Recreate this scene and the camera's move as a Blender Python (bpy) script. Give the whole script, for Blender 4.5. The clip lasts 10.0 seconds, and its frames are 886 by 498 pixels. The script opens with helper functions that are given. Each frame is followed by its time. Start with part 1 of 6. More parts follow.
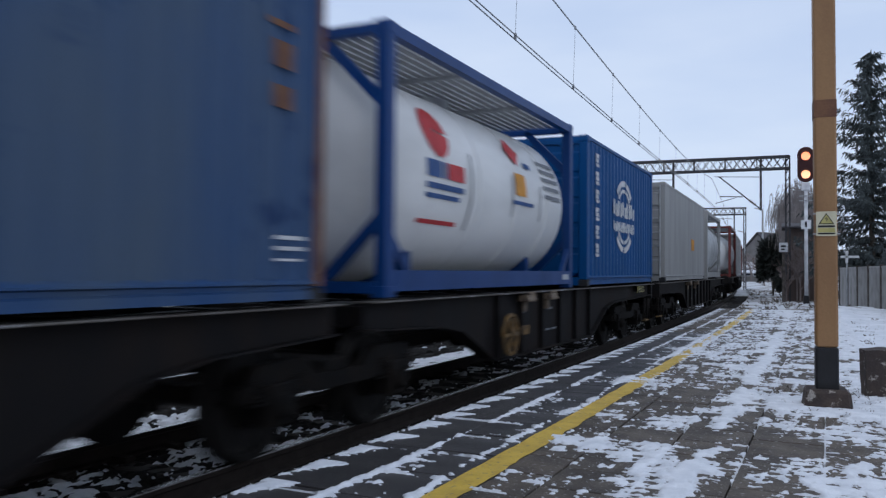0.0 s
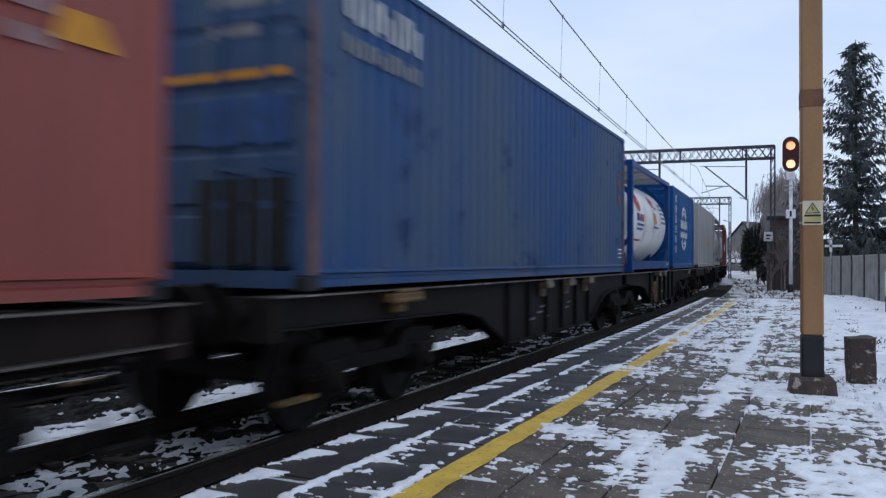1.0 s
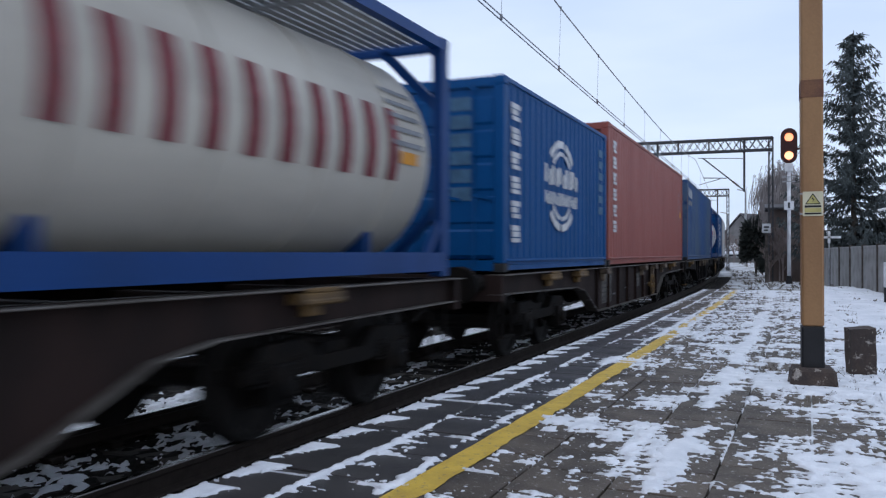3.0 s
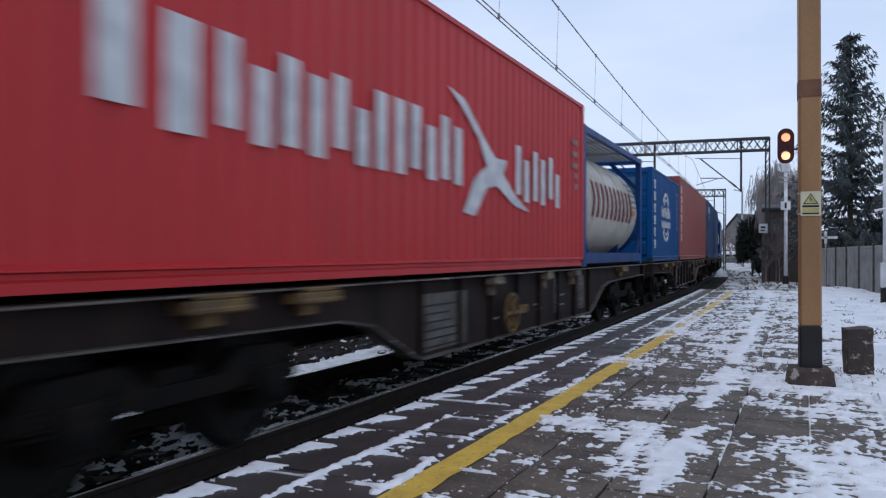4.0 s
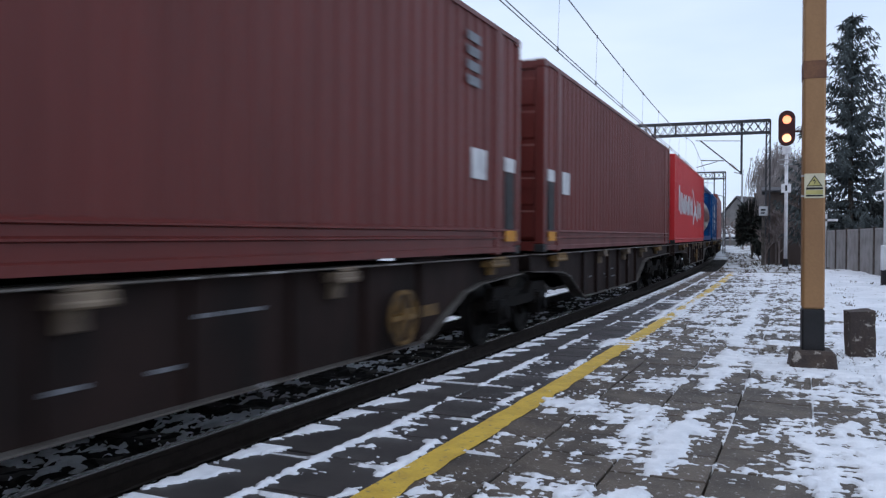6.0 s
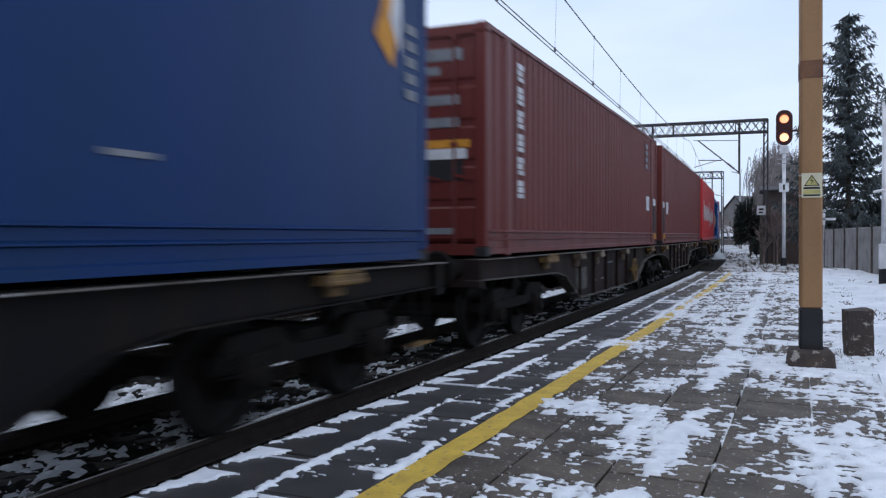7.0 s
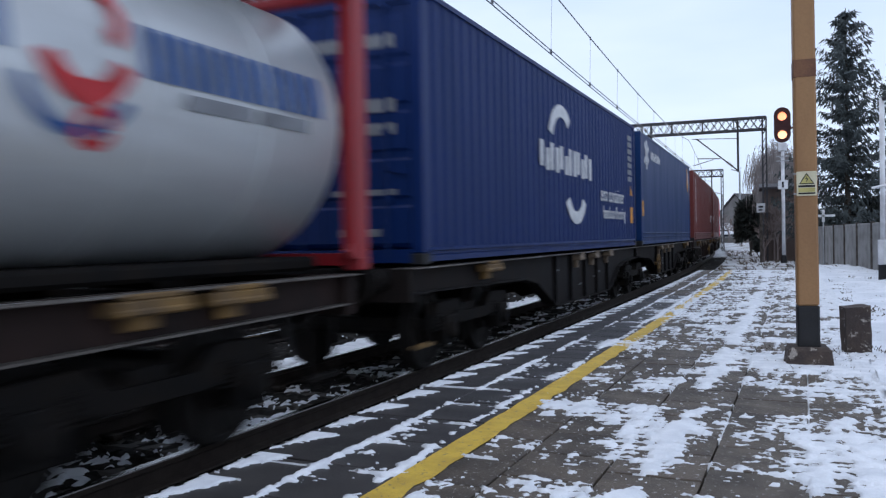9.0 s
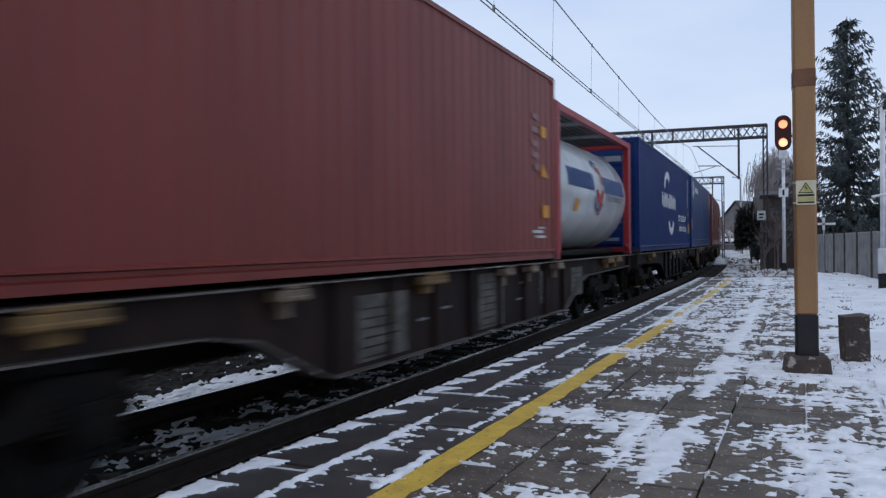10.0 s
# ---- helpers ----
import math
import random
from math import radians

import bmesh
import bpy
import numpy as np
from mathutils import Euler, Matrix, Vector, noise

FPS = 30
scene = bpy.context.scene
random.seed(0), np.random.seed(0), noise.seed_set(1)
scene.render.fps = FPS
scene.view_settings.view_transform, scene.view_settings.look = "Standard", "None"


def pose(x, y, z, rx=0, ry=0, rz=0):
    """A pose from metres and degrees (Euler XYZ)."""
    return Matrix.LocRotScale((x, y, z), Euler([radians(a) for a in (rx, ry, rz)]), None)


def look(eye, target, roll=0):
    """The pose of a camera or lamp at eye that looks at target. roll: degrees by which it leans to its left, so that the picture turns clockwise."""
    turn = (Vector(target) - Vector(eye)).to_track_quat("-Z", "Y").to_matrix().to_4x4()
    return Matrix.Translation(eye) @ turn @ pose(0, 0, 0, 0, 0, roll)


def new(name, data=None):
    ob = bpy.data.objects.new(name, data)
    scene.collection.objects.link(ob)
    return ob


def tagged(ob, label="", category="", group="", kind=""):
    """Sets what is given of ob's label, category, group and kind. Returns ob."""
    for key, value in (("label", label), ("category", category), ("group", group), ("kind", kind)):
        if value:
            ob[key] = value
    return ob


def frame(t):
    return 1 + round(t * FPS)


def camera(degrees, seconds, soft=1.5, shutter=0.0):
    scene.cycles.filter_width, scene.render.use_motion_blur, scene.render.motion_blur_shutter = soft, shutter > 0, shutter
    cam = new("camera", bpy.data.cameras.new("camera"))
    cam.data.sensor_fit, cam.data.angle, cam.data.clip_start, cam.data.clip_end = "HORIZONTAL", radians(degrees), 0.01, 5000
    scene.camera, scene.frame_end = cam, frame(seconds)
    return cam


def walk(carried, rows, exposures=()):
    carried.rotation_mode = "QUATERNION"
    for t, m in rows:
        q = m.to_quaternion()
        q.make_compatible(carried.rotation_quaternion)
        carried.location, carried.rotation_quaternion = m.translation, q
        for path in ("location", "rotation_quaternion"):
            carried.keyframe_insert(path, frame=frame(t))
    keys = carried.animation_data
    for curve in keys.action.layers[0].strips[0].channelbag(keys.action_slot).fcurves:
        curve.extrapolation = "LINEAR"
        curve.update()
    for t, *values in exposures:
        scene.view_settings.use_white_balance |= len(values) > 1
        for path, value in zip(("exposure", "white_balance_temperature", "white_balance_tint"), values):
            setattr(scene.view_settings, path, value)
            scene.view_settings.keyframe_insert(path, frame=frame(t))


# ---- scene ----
cam = camera(57.5, 10.0, soft=1.3, shutter=0.5)
EYE = 1.25
# seconds, yaw, pitch, roll about the line of sight, and the sway of the holder in metres
VIEW = [
    (0, 25.95, 1.48, 0.44, 0.048, -0.014, 0.005),
    (0.5, 25.03, 1.45, 0.74, 0.032, -0.013, 0.002),
    (1, 25.00, 0.74, 0.38, 0.029, -0.012, 0.003),
    (1.5, 25.00, 0.47, 0.25, 0.022, -0.011, -0.001),
    (2, 24.82, 0.51, 0.22, 0.028, -0.009, 0.000),
    (2.5, 24.90, 0.28, 0.10, 0.017, -0.013, -0.001),
    (4, 24.64, 0.25, 0.19, -0.007, 0.007, -0.007),
    (4.5, 24.60, -0.12, 0.33, -0.016, 0.014, -0.009),
    (5, 24.59, -0.73, 0.27, -0.032, 0.020, -0.017),
    (5.5, 24.61, -0.99, 0.25, -0.043, 0.023, -0.013),
    (7, 24.48, -0.90, -0.14, -0.038, 0.019, -0.005),
    (7.5, 24.47, -0.84, -0.42, -0.032, 0.013, -0.001),
    (8, 24.39, -0.84, -0.45, -0.025, 0.011, -0.003),
    (8.5, 24.39, -0.74, -0.60, -0.020, -0.004, 0.001),
    (9, 24.55, -0.74, -1.04, 0.007, -0.009, 0.008),
    (9.5, 24.55, -0.73, -0.96, 0.010, -0.004, 0.009),
    (10, 24.58, -0.39, -0.61, 0.021, -0.020, 0.020),
]
walk(cam, [(t, pose(x, y, EYE + z, 90 + p, 0, yaw) @ pose(0, 0, 0, 0, 0, r)) for t, yaw, p, r, x, y, z in VIEW],
     exposures=[(0.0, -0.22), (0.5, -0.20), (1.0, -0.06), (2.5, 0.04), (3.2, -0.02), (4.0, -0.10), (4.5, 0.09), (5.5, 0.09), (7.5, 0.06), (8.5, 0.07), (9.0, 0.13), (9.5, 0.02), (10.0, -0.18)])

# ---- light: an overcast winter afternoon ----
world = bpy.data.worlds.new("overcast_sky")
scene.world = world
world.use_nodes = True
wn, wl = world.node_tree.nodes, world.node_tree.links
wn.clear()
w_out = wn.new("ShaderNodeOutputWorld")
w_bg = wn.new("ShaderNodeBackground")
w_sky = wn.new("ShaderNodeTexSky")
w_sky.sky_type, w_sky.sun_disc = "NISHITA", False
w_sky.sun_elevation, w_sky.sun_rotation = radians(22), radians(140)
w_dim = wn.new("ShaderNodeVectorMath")
w_dim.operation = "SCALE"
w_dim.inputs["Scale"].default_value = 0.10
w_co = wn.new("ShaderNodeTexCoord")
w_map = wn.new("ShaderNodeMapping")
w_map.inputs["Scale"].default_value = (1.2, 1.2, 5.0)
w_noise = wn.new("ShaderNodeTexNoise")
w_noise.inputs["Scale"].default_value, w_noise.inputs["Detail"].default_value = 2.2, 4.0
w_ramp = wn.new("ShaderNodeValToRGB")
w_ramp.color_ramp.elements[0].position, w_ramp.color_ramp.elements[0].color = 0.30, (0.55, 0.67, 0.91, 1)
w_ramp.color_ramp.elements[1].position, w_ramp.color_ramp.elements[1].color = 0.72, (0.69, 0.79, 0.975, 1)
w_mix = wn.new("ShaderNodeMix")
w_mix.data_type = "RGBA"
w_mix.inputs["Factor"].default_value = 0.88
wl.new(w_co.outputs["Generated"], w_map.inputs["Vector"])
wl.new(w_map.outputs["Vector"], w_noise.inputs["Vector"])
wl.new(w_noise.outputs["Fac"], w_ramp.inputs["Fac"])
wl.new(w_sky.outputs["Color"], w_dim.inputs[0])
wl.new(w_dim.outputs["Vector"], w_mix.inputs[6])
wl.new(w_ramp.outputs["Color"], w_mix.inputs[7])
wl.new(w_mix.outputs[2], w_bg.inputs["Color"])
wl.new(w_bg.outputs["Background"], w_out.inputs["Surface"])
w_bg.inputs["Strength"].default_value = 1.2

sun = new("sun", bpy.data.lights.new("sun", "SUN"))
sun.data.energy, sun.data.angle, sun.data.color = 0.5, radians(60), (1.0, 0.96, 0.9)
sun.matrix_world = look((-8, -14, 40), (0, 0, 0))


# ---- materials ----
def material(name, color, rough=0.7, metal=0.0, second=None, amount=0.5, scale=3.0, stretch=(1, 1, 1), grain=0.15,
             grain_scale=60.0, bump=0.2, sharp=0.15, spread=0.0, gloss=0.3, third=None, third_amount=0.42, third_scale=1.2):
    """A surface of a base colour with stains of a second, specks of a third, fine grain and relief."""
    m = bpy.data.materials.new(name)
    m.use_nodes = True
    n, l = m.node_tree.nodes, m.node_tree.links
    b = n["Principled BSDF"]
    b.inputs["Metallic"].default_value = metal
    b.inputs["Specular IOR Level"].default_value = gloss
    co = n.new("ShaderNodeTexCoord")
    mp = n.new("ShaderNodeMapping")
    mp.inputs["Scale"].default_value = stretch
    info = n.new("ShaderNodeObjectInfo")
    l.new(co.outputs["Object"], mp.inputs["Vector"])
    l.new(info.outputs["Random"], mp.inputs["Location"])
    big = n.new("ShaderNodeTexNoise")
    big.inputs["Scale"].default_value, big.inputs["Detail"].default_value = scale, 5.0
    l.new(mp.outputs["Vector"], big.inputs["Vector"])
    fine = n.new("ShaderNodeTexNoise")
    fine.inputs["Scale"].default_value, fine.inputs["Detail"].default_value = grain_scale, 3.0
    l.new(co.outputs["Object"], fine.inputs["Vector"])
    ramp = n.new("ShaderNodeValToRGB")
    mid = 1.0 - amount
    ramp.color_ramp.elements[0].position = max(0.0, mid - sharp)
    ramp.color_ramp.elements[1].position = min(1.0, mid + sharp)
    ramp.color_ramp.elements[0].color = (*color, 1)
    ramp.color_ramp.elements[1].color = (*(second or [c * 0.72 for c in color]), 1)
    l.new(big.outputs["Fac"], ramp.inputs["Fac"])
    last = ramp.outputs["Color"]
    if third:
        spots = n.new("ShaderNodeTexNoise")
        spots.inputs["Scale"].default_value, spots.inputs["Detail"].default_value = third_scale, 8.0
        spots.inputs["Roughness"].default_value = 0.7
        l.new(co.outputs["Object"], spots.inputs["Vector"])
        cut = n.new("ShaderNodeValToRGB")
        cut.color_ramp.elements[0].position = 1.0 - third_amount
        cut.color_ramp.elements[1].position = min(1.0, 1.06 - third_amount)
        l.new(spots.outputs["Fac"], cut.inputs["Fac"])
        mx = n.new("ShaderNodeMix")
        mx.data_type = "RGBA"
        mx.inputs[7].default_value = (*third, 1)
        l.new(cut.outputs["Color"], mx.inputs["Factor"])
        l.new(last, mx.inputs[6])
        last = mx.outputs[2]
    hsv = n.new("ShaderNodeHueSaturation")
    val = n.new("ShaderNodeMapRange")
    val.inputs["To Min"].default_value, val.inputs["To Max"].default_value = 1 - grain, 1 + grain
    l.new(fine.outputs["Fac"], val.inputs["Value"])
    if spread:
        own = n.new("ShaderNodeMapRange")
        own.inputs["To Min"].default_value, own.inputs["To Max"].default_value = 1 - spread, 1 + spread
        l.new(info.outputs["Random"], own.inputs["Value"])
        mul = n.new("ShaderNodeMath")
        mul.operation = "MULTIPLY"
        l.new(own.outputs["Result"], mul.inputs[0])
        l.new(val.outputs["Result"], mul.inputs[1])
        l.new(mul.outputs["Value"], hsv.inputs["Value"])
    else:
        l.new(val.outputs["Result"], hsv.inputs["Value"])
    l.new(last, hsv.inputs["Color"])
    l.new(hsv.outputs["Color"], b.inputs["Base Color"])
    rr = n.new("ShaderNodeMapRange")
    rr.inputs["To Min"].default_value, rr.inputs["To Max"].default_value = max(0.03, rough - 0.12), min(1, rough + 0.12)
    l.new(big.outputs["Fac"], rr.inputs["Value"])
    l.new(rr.outputs["Result"], b.inputs["Roughness"])
    if bump:
        bp = n.new("ShaderNodeBump")
        bp.inputs["Strength"].default_value, bp.inputs["Distance"].default_value = bump, 0.01
        l.new(fine.outputs["Fac"], bp.inputs["Height"])
        l.new(bp.outputs["Normal"], b.inputs["Normal"])
    return m


def paint(name, color, worn=None, amount=0.36, rough=0.44, rust=(0.055, 0.030, 0.020), gloss=0.30):
    """Old sprayed steel paint with grime that runs down it, and rust specks."""
    return material(name, color, rough, 0.0, worn or [c * 0.62 + 0.012 for c in color], amount, 1.6, (1, 1, 0.22), 0.10, 35.0, 0.08, 0.22, gloss=gloss,
                    third=rust, third_amount=0.31, third_scale=2.2)


def glow(name, color, strength):
    m = bpy.data.materials.new(name)
    m.use_nodes = True
    b = m.node_tree.nodes["Principled BSDF"]
    b.inputs["Base Color"].default_value = (*color, 1)
    b.inputs["Emission Color"].default_value = (*color, 1)
    b.inputs["Emission Strength"].default_value = strength
    return m


M_SNOW = material("snow", (0.77, 0.79, 0.83), 0.9, second=(0.62, 0.645, 0.69), scale=6.0, grain=0.09, grain_scale=90.0, bump=0.5)
M_SNOW_GRASS = material("snow_over_dead_grass", (0.76, 0.78, 0.83), 0.9, second=(0.62, 0.65, 0.70), scale=1.5, grain=0.12, grain_scale=40.0, bump=0.6,
                        third=(0.17, 0.15, 0.13), third_amount=0.40, third_scale=5.0)
M_FIELD = material("winter_field", (0.20, 0.175, 0.145), 0.95, second=(0.56, 0.58, 0.61), amount=0.57, scale=0.6, sharp=0.06, grain=0.3, grain_scale=8.0, bump=0.6)
M_SLAB = material("wet_concrete_slab", (0.098, 0.076, 0.057), 0.62, second=(0.054, 0.043, 0.034), amount=0.5, scale=4.0, grain=0.35, grain_scale=130.0, bump=0.5, spread=0.16,
                  third=(0.38, 0.37, 0.365), third_amount=0.415, third_scale=26.0)
M_EDGE_SLAB = material("damp_dark_edge_slab", (0.042, 0.038, 0.037), 0.5, second=(0.026, 0.024, 0.024), amount=0.5, scale=3.0, grain=0.25, grain_scale=140.0, bump=0.35, spread=0.12)
M_BED = material("packed_sand_joint", (0.07, 0.06, 0.05), 0.9, scale=6.0, grain=0.3)
M_YELLOW = material("worn_yellow_line_paint", (0.60, 0.40, 0.055), 0.6, second=(0.46, 0.30, 0.05), amount=0.45, scale=7.0, grain=0.2, grain_scale=120.0, bump=0.3,
                    third=(0.20, 0.165, 0.10), third_amount=0.42, third_scale=24.0)
# near-black stones with slightly paler patches
M_BALLAST = material("near_black_ballast", (0.013, 0.012, 0.011), 0.9, gloss=0.1, second=(0.028, 0.025, 0.023), amount=0.45, scale=14.0, sharp=0.08, grain=0.5, grain_scale=30.0, bump=1.0)
M_SLEEPER = material("concrete_sleeper", (0.06, 0.053, 0.047), 0.85, scale=5.0, grain=0.25)
M_RAIL = material("rusty_rail", (0.028, 0.020, 0.016), 0.7, 0.2, scale=8.0)
# dark metal base imitates the train mirrored in the running surface
M_RAILTOP = material("polished_rail_head", (0.11, 0.105, 0.10), 0.24, 1.0, scale=8.0, grain=0.05)
M_FRAME = material("grimy_wagon_steel", (0.0085, 0.0078, 0.0085), 0.7, 0.0, gloss=0.12, second=(0.019, 0.014, 0.012), amount=0.42, scale=2.5, stretch=(1, 1, 0.4), grain=0.25, third=(0.060, 0.050, 0.042), third_amount=0.30)
M_FRAME_BROWN = material("brown_wagon_steel", (0.026, 0.0155, 0.0135), 0.7, 0.0, gloss=0.12, second=(0.012, 0.0095, 0.009), amount=0.45, scale=2.5, stretch=(1, 1, 0.4), grain=0.25, third=(0.07, 0.058, 0.048), third_amount=0.31)
# near-black base shared by bogies, couplings and underfloor pieces
M_BOGIE = material("near_black_underframe", (0.006, 0.0056, 0.0056), 0.75, 0.0, gloss=0.1, second=(0.013, 0.010, 0.008), amount=0.45, scale=5.0, grain=0.3)
M_WHEEL = material("dark_wheel_steel", (0.020, 0.018, 0.017), 0.6, 0.4, scale=6.0)
M_PLATE = material("pale_stencil_plate", (0.125, 0.118, 0.108), 0.7, second=(0.055, 0.05, 0.043), scale=6.0)
M_OCHRE = material("dirty_ochre_fitting", (0.19, 0.11, 0.035), 0.7, second=(0.075, 0.05, 0.028), scale=7.0, grain=0.2)
M_PALE = material("pale_worn_fitting", (0.20, 0.155, 0.11), 0.7, second=(0.07, 0.05, 0.04), scale=7.0, grain=0.2)
M_WHITE = material("white_marking", (0.60, 0.61, 0.62), 0.6, second=(0.44, 0.45, 0.47), scale=5.0, grain=0.08)
M_GREYMARK = material("faded_grey_marking", (0.20, 0.21, 0.23), 0.7, scale=5.0, grain=0.1)
M_PALEMARK = material("chalky_pale_marking", (0.48, 0.49, 0.50), 0.7, second=(0.25, 0.27, 0.30), scale=5.0, grain=0.1)
M_SKYMARK = material("faint_blue_marking", (0.06, 0.14, 0.24), 0.7, scale=5.0, grain=0.1)
M_FAINTMARK = material("faint_pinkish_marking", (0.27, 0.17, 0.165), 0.7, second=(0.20, 0.10, 0.095), scale=5.0, grain=0.1)
M_RED_MARK = material("red_marking", (0.50, 0.035, 0.04), 0.6, scale=5.0)
M_MAROON = material("maroon_marking", (0.17, 0.018, 0.03), 0.6, scale=5.0)
M_BLUE_MARK = material("blue_marking", (0.03, 0.085, 0.24), 0.6, scale=5.0)
M_ORANGE = material("orange_label", (0.62, 0.27, 0.03), 0.6, scale=5.0)
M_BLACK = material("black_paint", (0.018, 0.018, 0.020), 0.6, scale=5.0, grain=0.2)
M_CAST = material("dark_corner_casting", (0.018, 0.018, 0.02), 0.6, scale=7.0)
M_GALV = material("galvanised_steel", (0.40, 0.41, 0.42), 0.5, 0.4, scale=6.0)
# blue-grey base carries the distance haze on the steel
M_GANTRY = material("hazy_gantry_steel", (0.045, 0.050, 0.060), 0.7, second=(0.058, 0.052, 0.052), scale=3.0)
M_WIRE = material("copper_wire", (0.26, 0.265, 0.275), 0.6, 0.3, scale=5.0, bump=0)
M_INSUL = material("glazed_insulator", (0.10, 0.06, 0.05), 0.25, scale=5.0)
M_POLE = material("ochre_brown_mast_paint", (0.30, 0.165, 0.075), 0.6, second=(0.20, 0.105, 0.052), amount=0.48, scale=2.0, stretch=(1, 1, 0.35), grain=0.12, grain_scale=40.0, bump=0.2,
                  third=(0.12, 0.055, 0.04), third_amount=0.33, third_scale=2.0)
M_RUSTBAND = material("dark_rust_band", (0.10, 0.045, 0.035), 0.8, second=(0.18, 0.09, 0.05), scale=6.0, grain=0.25)
M_CONCRETE = material("weathered_concrete", (0.11, 0.095, 0.085), 0.9, second=(0.045, 0.036, 0.032), amount=0.5, scale=5.0, grain=0.3, grain_scale=50.0, bump=0.6)
M_STUMP = material("peeling_painted_concrete", (0.045, 0.035, 0.032), 0.85, second=(0.075, 0.055, 0.045), amount=0.5, scale=6.0, grain=0.3, grain_scale=50.0, bump=0.6, third=(0.33, 0.30, 0.27), third_amount=0.43, third_scale=9.0)
M_FENCE = material("grey_concrete_fence", (0.29, 0.285, 0.28), 0.9, second=(0.19, 0.185, 0.18), amount=0.45, scale=2.0, grain=0.15, grain_scale=30.0, bump=0.4, spread=0.1)
M_SIGN = material("cream_sign_plate", (0.62, 0.58, 0.42), 0.5, second=(0.5, 0.46, 0.33), scale=8.0, grain=0.06)
M_SIGN_YELLOW = material("yellow_sign_paint", (0.48, 0.43, 0.16), 0.5, scale=8.0, grain=0.06)
M_MAST_WHITE = material("pale_signal_mast_paint", (0.66, 0.67, 0.69), 0.6, second=(0.5, 0.5, 0.52), scale=4.0)
# dark red base stands for the lamps' glow on a black head
M_SIGNAL = material("red_tinged_signal_head", (0.045, 0.010, 0.010), 0.6, scale=5.0)
M_LAMP = glow("lit_orange_lens", (1.0, 0.34, 0.17), 1.7)
M_LAMP_PALE = glow("lit_amber_lens", (1.0, 0.47, 0.26), 1.9)
M_TANK_WHITE = material("white_tank_skin", (0.72, 0.72, 0.71), 0.38, second=(0.56, 0.56, 0.55), amount=0.42, scale=1.2, stretch=(1, 0.3, 1), grain=0.06, bump=0.05)
M_TANK_CREAM = material("cream_tank_skin", (0.46, 0.43, 0.37), 0.40, second=(0.33, 0.30, 0.26), amount=0.42, scale=1.2, stretch=(1, 0.3, 1), grain=0.06, bump=0.05)
M_TANK_GREY = material("brushed_steel_tank_skin", (0.52, 0.54, 0.55), 0.34, 0.45, second=(0.38, 0.39, 0.40), amount=0.45, scale=1.2, stretch=(1, 0.3, 1), grain=0.08, bump=0.05)
M_BARK = material("spruce_bark", (0.06, 0.05, 0.04), 0.9, scale=6.0, grain=0.3)
# needle colour is lifted towards blue-grey to imitate distance haze
M_NEEDLE = material("hazy_spruce_needles", (0.042, 0.053, 0.055), 0.8, second=(0.066, 0.078, 0.078), scale=2.0, grain=0.3, bump=0)
M_SNOWY_NEEDLE = material("snow_dusted_needles", (0.34, 0.37, 0.41), 0.9, scale=2.0, grain=0.2, bump=0)
M_BUSH = material("dark_evergreen_bush", (0.030, 0.036, 0.034), 0.8, second=(0.045, 0.05, 0.045), scale=2.0, grain=0.3, bump=0)
M_TWIG = material("bare_brown_twigs", (0.19, 0.15, 0.14), 0.9, second=(0.25, 0.21, 0.20), scale=2.0, grain=0.2, bump=0)
M_WILLOW = material("pale_willow_twigs", (0.27, 0.24, 0.235), 0.9, second=(0.20, 0.18, 0.175), scale=2.0, grain=0.2, bump=0)
# pale base and specks carry dust, snow residue and the lit edge line
M_FLANGE = material("flange_dust_and_highlight", (0.11, 0.10, 0.09), 0.6, second=(0.05, 0.04, 0.035), amount=0.46, scale=3.0, stretch=(1, 0.5, 1), grain=0.25, third=(0.55, 0.56, 0.58), third_amount=0.40, third_scale=3.0)
M_GRASS = material("dead_grass", (0.15, 0.125, 0.10), 0.9, second=(0.10, 0.085, 0.07), scale=3.0, grain=0.2, bump=0)
# brown is raised a little to stand for haze before far boards
M_HUT = material("haze_lifted_boards", (0.11, 0.08, 0.07), 0.85, second=(0.13, 0.10, 0.09), scale=3.0, stretch=(1, 1, 0.2), grain=0.25)
M_HOUSE = material("pale_house_plaster", (0.20, 0.19, 0.185), 0.9, scale=1.0)
M_ROOF = material("dark_roof", (0.08, 0.075, 0.08), 0.8, scale=1.0)
M_GLASS = material("dark_window_pane", (0.03, 0.035, 0.045), 0.1, scale=1.0, bump=0)

# ---- building blocks ----
BEND = 0.001332          # the line curves gently to the left
AXIS = 4.85              # from the camera to the track's centre line
RAIL = -0.24             # rail head below the platform's surface
SOLE = -0.18             # datum of the wagon bodies


def at(lat, y, z=0.0):
    """A point by its distance left of the camera, along the curving line."""
    return Vector((-lat - 0.5 * BEND * y * y, y, z))


def box(bm, x0, x1, y0, y1, z0, z1):
    v = [bm.verts.new((x, y, z)) for z in (z0, z1) for y in (y0, y1) for x in (x0, x1)]
    for q in ((0, 2, 3, 1), (4, 5, 7, 6), (0, 1, 5, 4), (2, 6, 7, 3), (0, 4, 6, 2), (1, 3, 7, 5)):
        bm.faces.new([v[i] for i in q])
    return v


